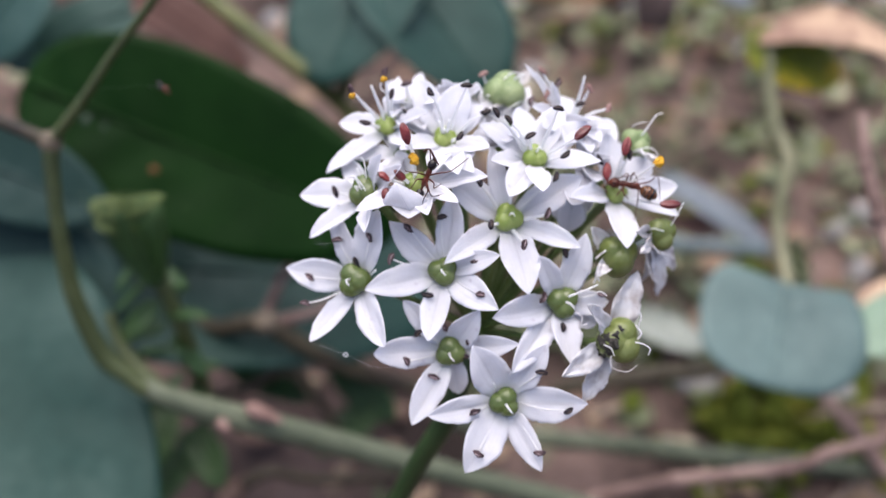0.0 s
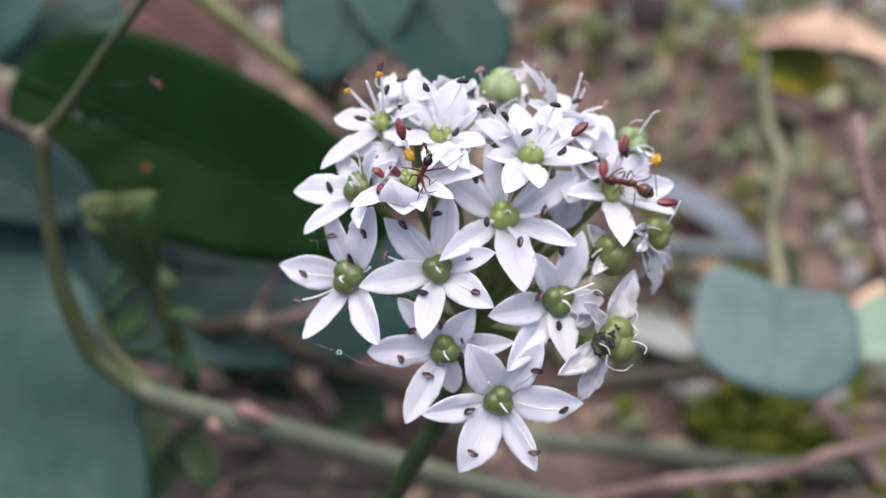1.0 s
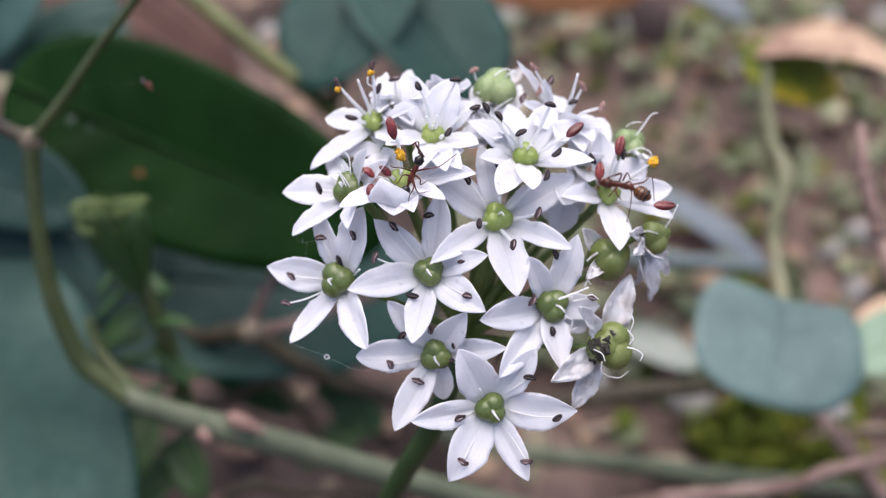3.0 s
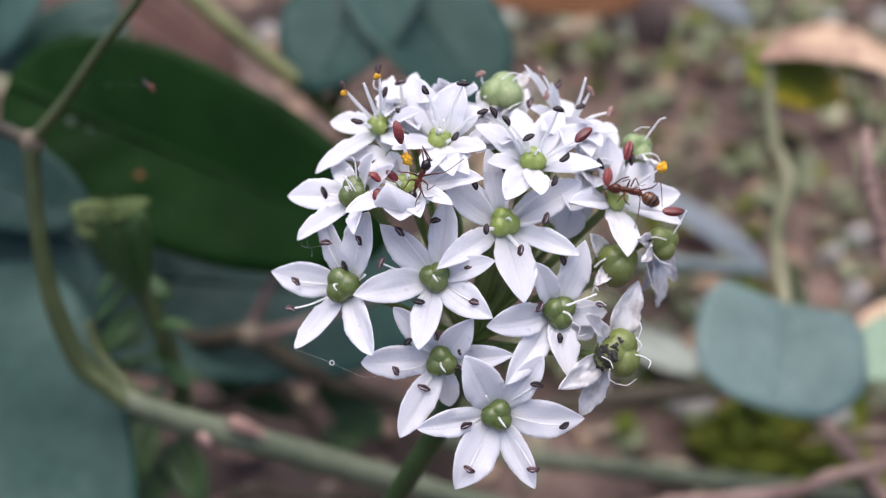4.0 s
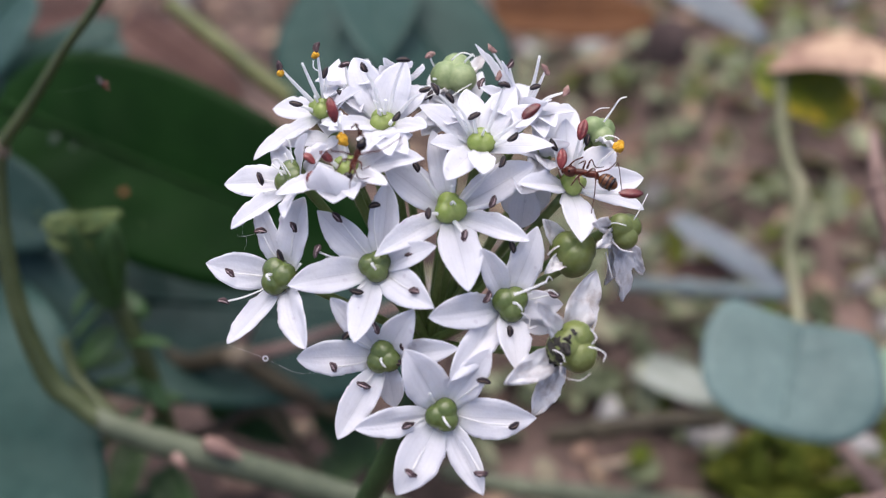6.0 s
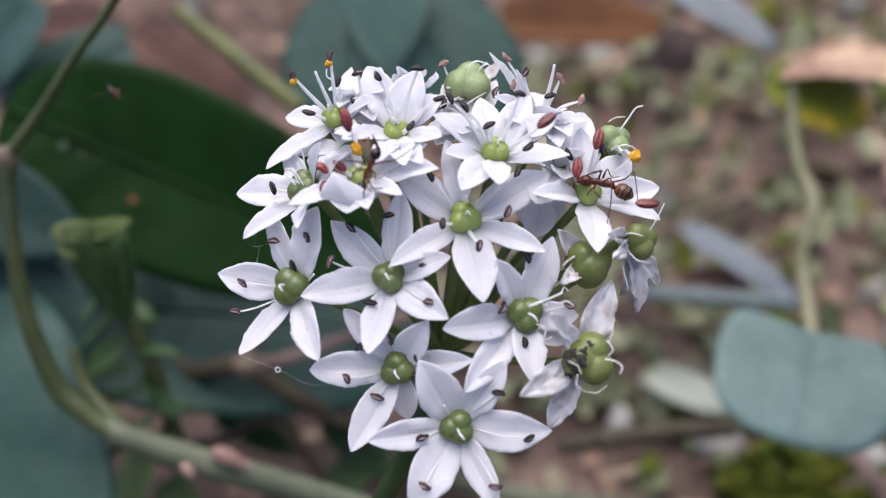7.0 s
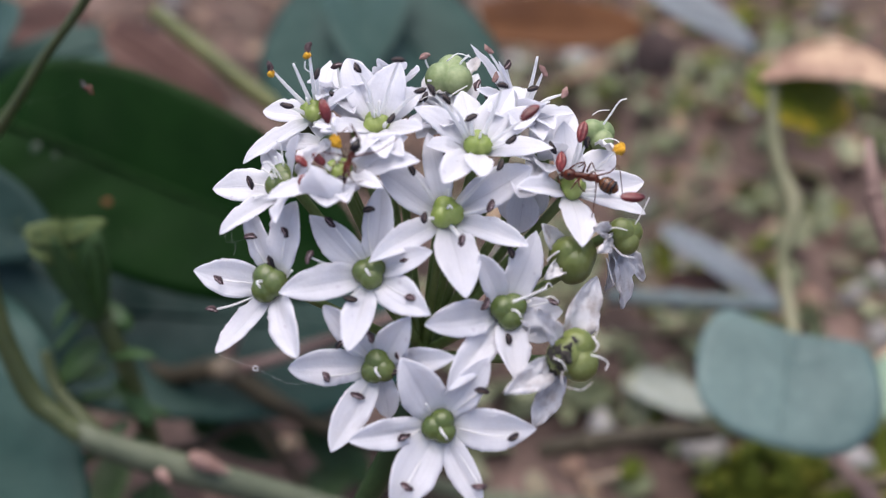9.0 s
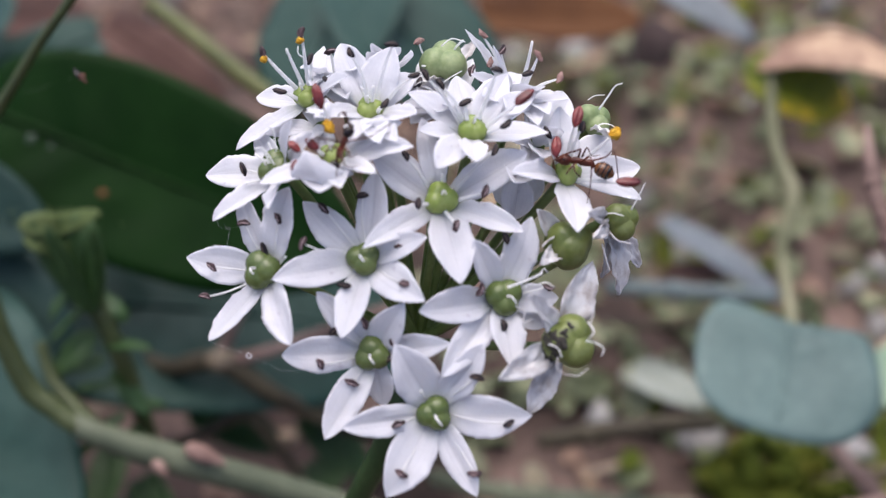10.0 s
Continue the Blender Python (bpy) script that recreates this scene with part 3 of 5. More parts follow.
floret(flower, (0.00509, 0.05727, 0.08530), (0.080, -0.804, 0.589), 1.30, "mid",
    [(-2.64, 1.67, 4.94, 3.25), (3.43, 2.26, 4.54, 2.37), (-6.33, -1.67, 0.33, 2.2), (6.86, -0.39, 0.21, 3.08), (-3.2, -4.36, -3.81, 3.34), (3.06, -3.89, -4.12, 2.2)],
    [((-2.46, -1, -0.03), (0.94, 0.34, 0.15), "w"), ((-2.23, -3.48, -2.33), (0.87, -0.22, -0.47), "w"), ((2.8, -3.2, -2.55), (1, 0.11, -0.1), "w"), ((5.15, -1.05, 0.2), (0.87, 0.45, 0.27), "b"), ((2.96, 0.95, 2.63), (0.98, 0, -0.23), "b"), ((-0.94, 0.58, 1.63), (1, 0.11, -0.1), "n")])
floret(flower, (0.00996, 0.06324, 0.09099), (0.250, -0.685, 0.684), 1.42, "mid",
    [(-5.97, -2.7, 0.98, 2.65), (-2.26, 1.05, 4.4, 2.03), (1.99, 3.67, 4.36, 2.56), (3.99, 0.74, -0.72, 2.21), (-4.28, -5.37, -2.62, 2.47), (0.59, -4.43, -2.76, 2.56), (3.11, 0.35, -3.01, 2.21)],
    [((-1.72, -0.36, 0.89), (0.42, 0.72, 0.57), "w"), ((-0.07, -1.82, -1.11), (0.17, -0.55, -0.83), "b"), ((0.07, 2.09, 3.64), (0.34, -0.52, -0.8), "b"), ((3.16, 0.51, 0.49), (0.98, 0, -0.23), "w"), ((1.58, 0.59, 0.5), (1, 0.11, -0.1), "n"), ((0.97, -0.76, -0.77), (1, 0.11, -0.1), "n")])
floret(flower, (0.01471, 0.07096, 0.09656), (0.300, -0.376, 0.877), 1.08, "fresh",
    [(0.38, -6.03, -1.07, 2.65), (5.38, -1.34, -1.5, 1.55), (5.48, 1.43, -0.79, 2.47), (3.45, 4.23, 0.54, 2.65), (-4.28, -3.32, 2.1, 2.01), (-0.59, 4.84, 2.63, 2.56)],
    [((-1.03, 0.13, 1.96), (0.09, 0.78, 0.64), "r"), ((0.4, 0.66, 4.16), (0.26, 0.76, 0.62), "r"), ((-1.65, 0.59, 2.92), (0.5, -0.47, -0.74), "b"), ((0.82, 0.45, 3.49), (0.17, 0.77, 0.63), "b"), ((2.96, -0.64, 3.56), (0.87, 0.45, 0.27), "y"), ((3.89, -3.16, 1.11), (1, 0.11, -0.1), "r")])
floret(flower, (0.00768, 0.07152, 0.09988), (0.120, -0.303, 0.945), 1.12, "fresh",
    [(2.63, 5.12, 1.74, 2.5), (4.68, 3.43, 1.02, 2.23), (5.44, -1.07, 0.12, 2.14), (-2.43, -5.59, 0.17, 2.32), (0.16, -5.56, 0.55, 2.05), (-4.65, 1.73, 2.07, 2.32), (-3.81, -1.7, 0.89, 1.87), (-1.3, 4.9, 1.51, 2.5)],
    [((-0.55, -0.22, 2.22), (0.87, 0.45, 0.27), "b"), ((-2.33, 0.34, 3.4), (0.64, -0.4, -0.67), "b"), ((-3.38, 0.22, 4.21), (0.5, -0.47, -0.74), "b"), ((1.64, 0.3, 4.54), (0.98, 0, -0.23), "b"), ((2.33, -1.2, 1), (0.77, 0.54, 0.38), "b"), ((-2.18, -1.65, -0.29), (0.64, -0.4, -0.67), "b"), ((3.56, -1.05, 3.05), (0.77, 0.54, 0.38), "r")])
floret(flower, (0.00013, 0.07313, 0.10062), (-0.100, -0.305, 0.947), 1.06, "fresh",
    [(-2.43, 4.12, 3.2, 2.62), (1.67, 3.36, 3.33, 3.34), (3.27, 3.06, 1.14, 2.62), (3.73, -3.62, 1.5, 1.98), (2.27, -5.36, 0.46, 1.8), (-3.66, -3.04, 1.11, 1.89), (-3.93, 3.01, 0.27, 1.62), (-0.99, -5.45, 0.52, 2.07), (1.17, -5.72, 0.33, 2.07)],
    [((-1.15, 0.41, 4.23), (0.57, -0.44, -0.71), "b"), ((1.8, 0.36, 4.91), (1, 0.11, -0.1), "b"), ((1.27, -1.44, 1.14), (0.57, 0.66, 0.51), "b"), ((-0.5, -0.49, 2.05), (1, 0.11, -0.1), "n"), ((3.39, -0.58, 2.96), (0.94, 0.34, 0.15), "b"), ((0.38, -0.42, 2.12), (1, 0.11, -0.1), "n")])
floret(flower, (-0.00480, 0.07525, 0.10051), (-0.300, -0.269, 0.915), 1.08, "fresh",
    [(-4.28, 2.28, -1.39, 2.31), (0.97, 5.08, 1.41, 1.57), (3.61, -2.65, 3.01, 1.57), (2.42, -5.24, 1.38, 1.85), (-5.16, -3.13, -2.83, 1.94)],
    [((-2.82, -0.29, 3.67), (-0.17, 0.77, 0.63), "d"), ((0.01, 0.52, 4.8), (0.17, 0.77, 0.63), "d"), ((-1.67, -1.26, 0.98), (0.98, 0, -0.23), "b"), ((0.52, 0.36, 2.79), (0.26, 0.76, 0.62), "b"), ((1.78, -0.27, 1.39), (0.97, -0.06, -0.29), "b"), ((-1.2, 0.29, 3.74), (1, 0.11, -0.1), "n")])
cupped = floret(flower, (-0.00228, 0.06889, 0.09927), (-0.100, -0.305, 0.947), 1.00, "fresh",
    [(-0.39, -4.39, -0.31, 3.76), (1.14, -4.61, 0.2, 1.92), (-4.67, -3.56, -0.22, 1.66), (-1.65, 4.32, -0.05, 1.57), (4.85, 1.34, 2.04, 2.01), (5.83, -1.09, 1.54, 2.01), (3.43, -4.16, 1.24, 1.4)],
    [((-2.46, -0.91, 1.15), (0.77, -0.32, -0.58), "s"), ((-2.33, -1.79, 0.1), (0.17, 0.77, 0.63), "s"), ((-1.17, -1.12, 1.48), (0.77, -0.32, -0.58), "s"), ((2.42, -1.84, -0.09), (0.87, 0.45, 0.27), "s"), ((-0.04, -0.06, 2.21), (0.34, -0.52, -0.8), "y"), ((-0.7, 0.63, 4.23), (0.26, -0.53, -0.82), "r")])
upturned_petal(cupped, (0.00008, 0.00024, -0.00076), (0.00009, -0.00479, -0.00127), (-0.00140, -0.00285, 0.00220), 4.0, 41)
floret(flower, (-0.00653, 0.06941, 0.09786), (-0.450, -0.424, 0.786), 1.42, "mid",
    [(-5.7, 1.62, -1.66, 2.77), (-4.59, -2.49, -2.85, 1.78), (-2.03, 4.46, -0.03, 1.78), (1.71, -0.49, 4.27, 1.96), (3.4, -1.6, 3.88, 1.78), (0.42, -5.48, 0.21, 1.87)],
    [((-2.44, 0.41, -0.44), (0.34, -0.52, -0.8), "b"), ((-1.73, 1.35, 0.32), (1, 0.11, -0.1), "n"), ((-0.72, 1.7, 1.12), (1, 0.11, -0.1), "n"), ((-2.21, -0.66, -0.92), (1, 0.11, -0.1), "n")])
floret(flower, (-0.00309, 0.07896, 0.10036), (-0.150, -0.243, 0.958), 0.95, "bud",
    [(-1.71, 4.48, -0.68, 1.63), (1.16, 4.57, -0.14, 1.44), (2.33, -3.92, 2.46, 1.63), (-1.92, -3.48, 2.5, 1.44), (-0.26, -5.48, 1.15, 2.11), (1.48, -5.57, 0.97, 2.2), (-1.18, -4.7, 1.79, 1.72)],
    [((-0.05, -0.56, 2.12), (0.94, 0.34, 0.15), "w"), ((0.69, -0.99, 1.83), (1, 0.11, -0.1), "n"), ((-0.77, -1.57, 1.34), (1, 0.11, -0.1), "n")])
floret(flower, (-0.00363, 0.07296, 0.09939), (-0.200, -0.292, 0.935), 0.86, "bud",
    [(-4.51, 1.24, -1.56, 1.64), (-1.36, -4.44, 0.68, 1.82), (-1.24, 3.8, -0.27, 1.64)],
    [])
floret(flower, (0.01124, 0.07738, 0.09922), (0.200, -0.292, 0.935), 0.90, "bud",
    [(-4.16, 1.94, 4.73, 0.95), (3.61, -2.39, 1.14, 2.18), (1.99, -4.52, 1.22, 1.99), (-0.67, 4.49, -0.11, 2.09), (-3.63, -1.74, 2.91, 1.8), (1.24, -3.43, 2.72, 2.37), (1.26, -5.18, 0.8, 2.28), (-0.91, -5.04, 1.52, 2.37), (-2.99, -3.9, 2.17, 2.18), (-2.24, -0.82, 4.72, 0.85)],
    [((-3.64, -0.34, 2.42), (0.34, 0.74, 0.6), "w"), ((-2.76, -0.3, 1.63), (0.64, 0.62, 0.47), "w"), ((-1.46, 0.53, 3.58), (0.64, 0.62, 0.47), "w"), ((0.55, -0.55, 2.22), (0.94, 0.34, 0.15), "b"), ((1.34, 0.13, 3.38), (0.5, -0.47, -0.74), "p"), ((2.88, -1.09, 2.18), (0.34, 0.74, 0.6), "p"), ((-2.86, 0.49, 4.97), (0.77, -0.32, -0.58), "p"), ((0.87, 0.39, 4.53), (1, 0.11, -0.1), "n"), ((-2.3, 0.23, 2.74), (0.17, 0.77, 0.63), "p")])
floret(flower, (0.01126, 0.07142, 0.09650), (0.100, -0.591, 0.801), 0.70, "bud",
    [(-1.37, -0.09, -3.29, 2.47), (-0.5, -1.51, -3.57, 2.56), (1.21, 0.71, -3.51, 2.47), (-0.63, -3.61, 1.12, 2.29)],
    [])
floret(flower, (0.00597, 0.07635, 0.09948), (0.000, -0.309, 0.951), 0.90, "bud",
    [(-2.47, 4.27, 0.95, 2.53), (-1.11, 4.49, 0.18, 2.25), (1.75, 4.63, 0.91, 1.78), (-3.62, 2.23, 0.41, 2.25), (-2.39, -4.03, 1.71, 2.25), (-3.64, -3.69, 1.15, 2.15), (-0.84, -4.71, 1.65, 2.06), (0.6, -4.51, 1.91, 2.15), (-2.83, -3.75, 0.03, 2.25)],
    [((-2.39, -0.36, 1.6), (0.5, 0.69, 0.54), "b")])
floret(flower, (0.00080, 0.07987, 0.10002), (-0.050, -0.252, 0.966), 0.90, "bud",
    [(-0.66, -3.13, 4.16, 1.35), (0.78, -3.14, 3.73, 2.51), (2.5, -3.01, 2.74, 2.41), (-1.82, -3.07, 2.88, 2.12), (-0.23, -3.08, 3.27, 2.41), (-0.75, -5.61, 0.76, 2.41), (1.2, -5.88, 0.43, 2.51), (2.67, -5.02, 0.92, 2.22)],
    [])
floret(flower, (0.01268, 0.07455, 0.09683), (0.300, -0.376, 0.877), 0.80, "bud",
    [(2.69, 4.78, 1.21, 2.35), (0.96, 4.89, 1.35, 2.35), (-1.32, -5.07, 1.19, 2.07), (3.49, 3.58, -0.33, 1.69), (-2.86, -3.51, 2.5, 1.69), (0.02, 4.54, 0.65, 2.44), (-0.04, -4.67, 1.58, 2.16), (1.14, -2.91, 2.85, 2.16)],
    [])
fruiting_floret(flower, (0.01448, 0.06045, 0.08929), (0.30, -0.60, 0.74), 1.98, 0.13,
    [(1.8, 5.05, 3.18, 2.46), (-5.03, -3.89, 0.11, 2.11), (-2.81, -2.69, -4.45, 1.93), (-2.99, -0.24, 4.68, 1.49)],
    [], mould=(-0.72, -0.55, 0.5))
fruiting_floret(flower, (0.01467, 0.06681, 0.09296), (0.100, -0.500, 0.860), 1.80, 0.06,
    [(-2.5, 0.48, 2.82, 1.53), (-2.16, -3.44, 1.05, 1.26)],
    [], stretch=1.42)
fruiting_floret(flower, (0.01861, 0.06880, 0.09372), (0.600, -0.595, 0.535), 1.50, 0.13,
    [(0.24, -1.76, -5.73, 2.02), (-1.04, -0.97, -4.71, 1.56), (2.08, 1.06, -5.19, 1.56), (-2.98, -3.18, 2.94, 1.29), (-2.51, -4.2, 1.55, 1.29), (-0.31, 1.3, -3.88, 1.2), (1.12, 0.93, -4.47, 1.38)],
    [])
fruiting_floret(flower, (0.01702, 0.07616, 0.09788), (0.500, -0.191, 0.845), 1.50, 0.2,
    [(1.11, -4.54, 1.33, 1.24)],
    [], True)
fruiting_floret(flower, (0.00545, 0.07954, 0.10110), (0.000, -0.193, 0.981), 1.95, 0.18,
    [(-2.84, -4.78, 0.36, 1.43), (2.64, 3.39, 0.03, 1.43)],
    [((-1.91, -0.22, 1.76), (0.87, 0.45, 0.27), "p"), ((1.47, -0.29, 1.98), (1, 0.11, -0.1), "n"), ((-1.62, -1.52, 0.46), (1, 0.11, -0.1), "n")], True)


def wisp(points, r, material):
    """A dry curled filament or style."""
    part("curled_filament", tube(bmesh.new(), [Vector(p) - flower.location for p in points], [r, r * 0.9, r * 0.8, r * 0.6][: len(points)], 7, 6), material, flower)


wisp([(0.01546, 0.05888, 0.09079), (0.01612, 0.05869, 0.09076), (0.01661, 0.05836, 0.09056), (0.01644, 0.05802, 0.09019)], 6.8e-05, FILAMENT)
wisp([(0.01294, 0.05905, 0.09034), (0.01357, 0.05877, 0.09016), (0.01382, 0.05832, 0.08977)], 5e-05, FILAMENT)
wisp([(0.01356, 0.05827, 0.08982), (0.01351, 0.05772, 0.08930), (0.01414, 0.05733, 0.08905)], 5.6e-05, WITHER)
wisp([(0.01415, 0.05743, 0.08901), (0.01489, 0.05731, 0.08903), (0.01560, 0.05761, 0.08946)], 4.3e-05, WITHER)
wisp([(0.01573, 0.06139, 0.09238), (0.01607, 0.06079, 0.09179), (0.01582, 0.06025, 0.09113)], 5.6e-05, WITHER)
wisp([(0.01564, 0.06028, 0.09127), (0.01606, 0.05980, 0.09086), (0.01573, 0.05948, 0.09045)], 7.4e-05, WITHER)
wisp([(0.01267, 0.06051, 0.09140), (0.01309, 0.06077, 0.09175), (0.01359, 0.06068, 0.09173)], 5e-05, WITHER)
wisp([(0.01016, 0.06182, 0.09304), (0.01134, 0.06203, 0.09345), (0.01251, 0.06226, 0.09395)], 9.9e-05, FILAMENT)
wisp([(0.01073, 0.06137, 0.09173), (0.01133, 0.06103, 0.09147), (0.01125, 0.06059, 0.09100), (0.01184, 0.06063, 0.09115)], 6.2e-05, WITHER)
wisp([(0.01233, 0.06225, 0.09298), (0.01284, 0.06229, 0.09313), (0.01334, 0.06201, 0.09293)], 5.6e-05, FILAMENT)
wisp([(-0.00767, 0.06852, 0.10003), (-0.00721, 0.06858, 0.09999), (-0.00661, 0.06806, 0.09910)], 7.4e-05, FILAMENT)
wisp([(-0.00725, 0.06864, 0.10010), (-0.00678, 0.06841, 0.09964), (-0.00631, 0.06804, 0.09901)], 7.4e-05, FILAMENT)
wisp([(-0.00681, 0.07002, 0.10100), (-0.00647, 0.06983, 0.10061), (-0.00630, 0.06908, 0.09944)], 6.2e-05, FILAMENT)
wisp([(-0.00523, 0.07615, 0.10415), (-0.00519, 0.07588, 0.10364), (-0.00457, 0.07577, 0.10331)], 6.2e-05, FILAMENT)
wisp([(0.01662, 0.06713, 0.09377), (0.01749, 0.06710, 0.09392), (0.01819, 0.06662, 0.09352), (0.01905, 0.06637, 0.09346)], 8.7e-05, WITHER)
wisp([(0.01695, 0.06788, 0.09477), (0.01773, 0.06794, 0.09502), (0.01860, 0.06770, 0.09494)], 6.2e-05, FILAMENT)
wisp([(0.01710, 0.06678, 0.09314), (0.01737, 0.06604, 0.09237), (0.01763, 0.06535, 0.09168)], 6.2e-05, WITHER)
wisp([(0.01916, 0.06814, 0.09517), (0.01965, 0.06860, 0.09595), (0.02014, 0.06914, 0.09688)], 5e-05, FILAMENT)
wisp([(0.01717, 0.07520, 0.09940), (0.01785, 0.07564, 0.10032), (0.01835, 0.07594, 0.10100), (0.01887, 0.07595, 0.10121)], 8.1e-05, FILAMENT)
wisp([(0.01636, 0.07585, 0.09984), (0.01689, 0.07595, 0.10016), (0.01761, 0.07589, 0.10026)], 4.3e-05, FILAMENT)
wisp([(0.01693, 0.07452, 0.09831), (0.01755, 0.07457, 0.09856), (0.01827, 0.07434, 0.09845), (0.01856, 0.07399, 0.09803)], 5.6e-05, FILAMENT)
wisp([(0.00530, 0.07708, 0.10053), (0.00594, 0.07732, 0.10093), (0.00686, 0.07756, 0.10139)], 6.2e-05, FILAMENT)
wisp([(0.00526, 0.07854, 0.10296), (0.00608, 0.07879, 0.10346), (0.00710, 0.07863, 0.10325)], 6.2e-05, FILAMENT)
wisp([(0.01267, 0.06545, 0.09383), (0.01301, 0.06566, 0.09412), (0.01353, 0.06584, 0.09443)], 9.9e-05, WITHER)
wisp([(0.01255, 0.06435, 0.09211), (0.01280, 0.06464, 0.09245), (0.01307, 0.06444, 0.09227)], 7.4e-05, FILAMENT)


# ---- climbing vine with large heart-shaped leaves ----
vine = thing("climbing_vine", (-0.0284, 0.1093, 0.0197), "green climbing vine with large dark heart-shaped leaves", "plant")
stem(vine, [(-0.027, 0.1035, 0.1025), (-0.0315, 0.103, 0.0965), (-0.0363, 0.1019, 0.0911), (-0.0408, 0.1006, 0.0855), (-0.0452, 0.1, 0.0806)], [0.0005, 0.0005, 0.0005, 0.0006, 0.0007], VINE)
stem(vine, [(-0.057, 0.1063, 0.081), (-0.0509, 0.1034, 0.0804), (-0.0452, 0.0999, 0.0805)], [0.0008, 0.0008, 0.0009], VINE_BROWN)
stem(vine, [(-0.0452, 0.1001, 0.0808), (-0.0454, 0.0985, 0.0777), (-0.0453, 0.0955, 0.0716), (-0.0448, 0.0927, 0.0632), (-0.0425, 0.0903, 0.0551), (-0.0401, 0.0894, 0.0525), (-0.0372, 0.0884, 0.0502)], [0.0011, 0.0009, 0.0009, 0.0011, 0.0013, 0.0012, 0.0011], VINE)
stem(vine, [(-0.0382, 0.0888, 0.0508), (-0.0345, 0.0884, 0.0486), (-0.0281, 0.0886, 0.0452), (-0.0168, 0.0889, 0.0401), (0.0013, 0.0894, 0.0313), (0.0191, 0.0891, 0.0243), (0.0356, 0.0907, 0.0125)], [0.0012, 0.0015, 0.0018, 0.0018, 0.0017, 0.0016, 0.0014], VINE_GREY)
for at, r in (((-0.0452, 0.1, 0.0806), 0.0013), ((-0.0424, 0.0903, 0.0551), 0.0012)):
    bm = bmesh.new()
    blob(bm, Vector(at) - vine.location, (0.3, 0.1, 1), r * 2.2, r * 2, 14, 0.2)
    part("node", bm, NODE, vine, "pale swollen stem node")
bm = bmesh.new()
blob(bm, Vector((-0.0229, 0.0878, 0.0463)) - vine.location, (0.93, -0.32, -0.2), 0.0055, 0.0019, 14, 0.5)
blob(bm, Vector((-0.028, 0.0865, 0.0455)) - vine.location, (0.7, -0.57, -0.43), 0.0026, 0.0014, 12, 0.3)
part("leaf_scar", bm, SCAR, vine, "pinkish leaf scar on the stem")
leaf(vine, (-0.0615, 0.1336, 0.0668), (-0.0067, 0.1138, 0.0548), (-0.1, -0.7, 0.7), 0.027, LEAF, "dark green leaf", notch=0.03, seed=2, droop=0.02)
# Sheen side of the dark leaf as its own blade, sheen coloured in.
leaf(vine, (-0.0555, 0.1214, 0.0412), (0.0015, 0.1267, 0.0337), (0, -0.26, 0.97), 0.036, LEAF_SHEEN_BLUE, "green leaf with its bluish sky sheen put into the colour", seed=3)
leaf(vine, (-0.0441, 0.0637, 0.0339), (-0.0637, 0.1121, 0.0572), (-0.05, -0.45, 0.89), 0.031, LEAF_SHEEN_BLUE, "green leaf with its bluish sky sheen put into the colour", notch=0.06, seed=4, fold=0.015, veins=False)
leaf(vine, (-0.0736, 0.1207, 0.0674), (-0.0465, 0.1118, 0.0601), (-0.1, -0.63, 0.77), 0.014, LEAF_TEAL, seed=14)
leaf(vine, (-0.0737, 0.1140, 0.0524), (-0.0446, 0.1047, 0.0486), (-0.1, -0.63, 0.77), 0.021, LEAF_TEAL, seed=18)
leaf(vine, (-0.0099, 0.1676, 0.071), (-0.0198, 0.1428, 0.0623), (-0.2, -0.05, 0.98), 0.024, LEAF_SHEEN_BLUE, "green leaf with its bluish sky sheen put into the colour", seed=5)
leaf(vine, (-0.0089, 0.1663, 0.0696), (0.0085, 0.1416, 0.061), (0.15, -0.05, 0.99), 0.026, LEAF_SHEEN_BLUE, "green leaf with its bluish sky sheen put into the colour", seed=15)
leaf(vine, (-0.0654, 0.1574, 0.0731), (-0.0763, 0.1477, 0.0624), (0, -0.05, 1), 0.026, LEAF_SHEEN_BLUE, seed=16)
leaf(vine, (-0.0527, 0.1606, 0.0632), (-0.0738, 0.1536, 0.0582), (0, -0.41, 0.91), 0.012, LEAF_SHEEN_BLUE, "pale greyish underside of a leaf", seed=17)
stem(vine, [(-0.0441, 0.1644, 0.0675), (-0.0358, 0.1573, 0.065), (-0.0279, 0.1509, 0.062), (-0.0205, 0.1465, 0.0584), (-0.0134, 0.1444, 0.052), (-0.0023, 0.1427, 0.0434)], [0.0013, 0.0014, 0.0014, 0.0014, 0.0013, 0.0012], VINE_LIME)
stem(vine, [(-0.0089, 0.1634, 0.069), (-0.0112, 0.1501, 0.0651), (-0.0148, 0.1459, 0.0604), (-0.0169, 0.1451, 0.0555)], [0.001, 0.001, 0.001, 0.0011], VINE)

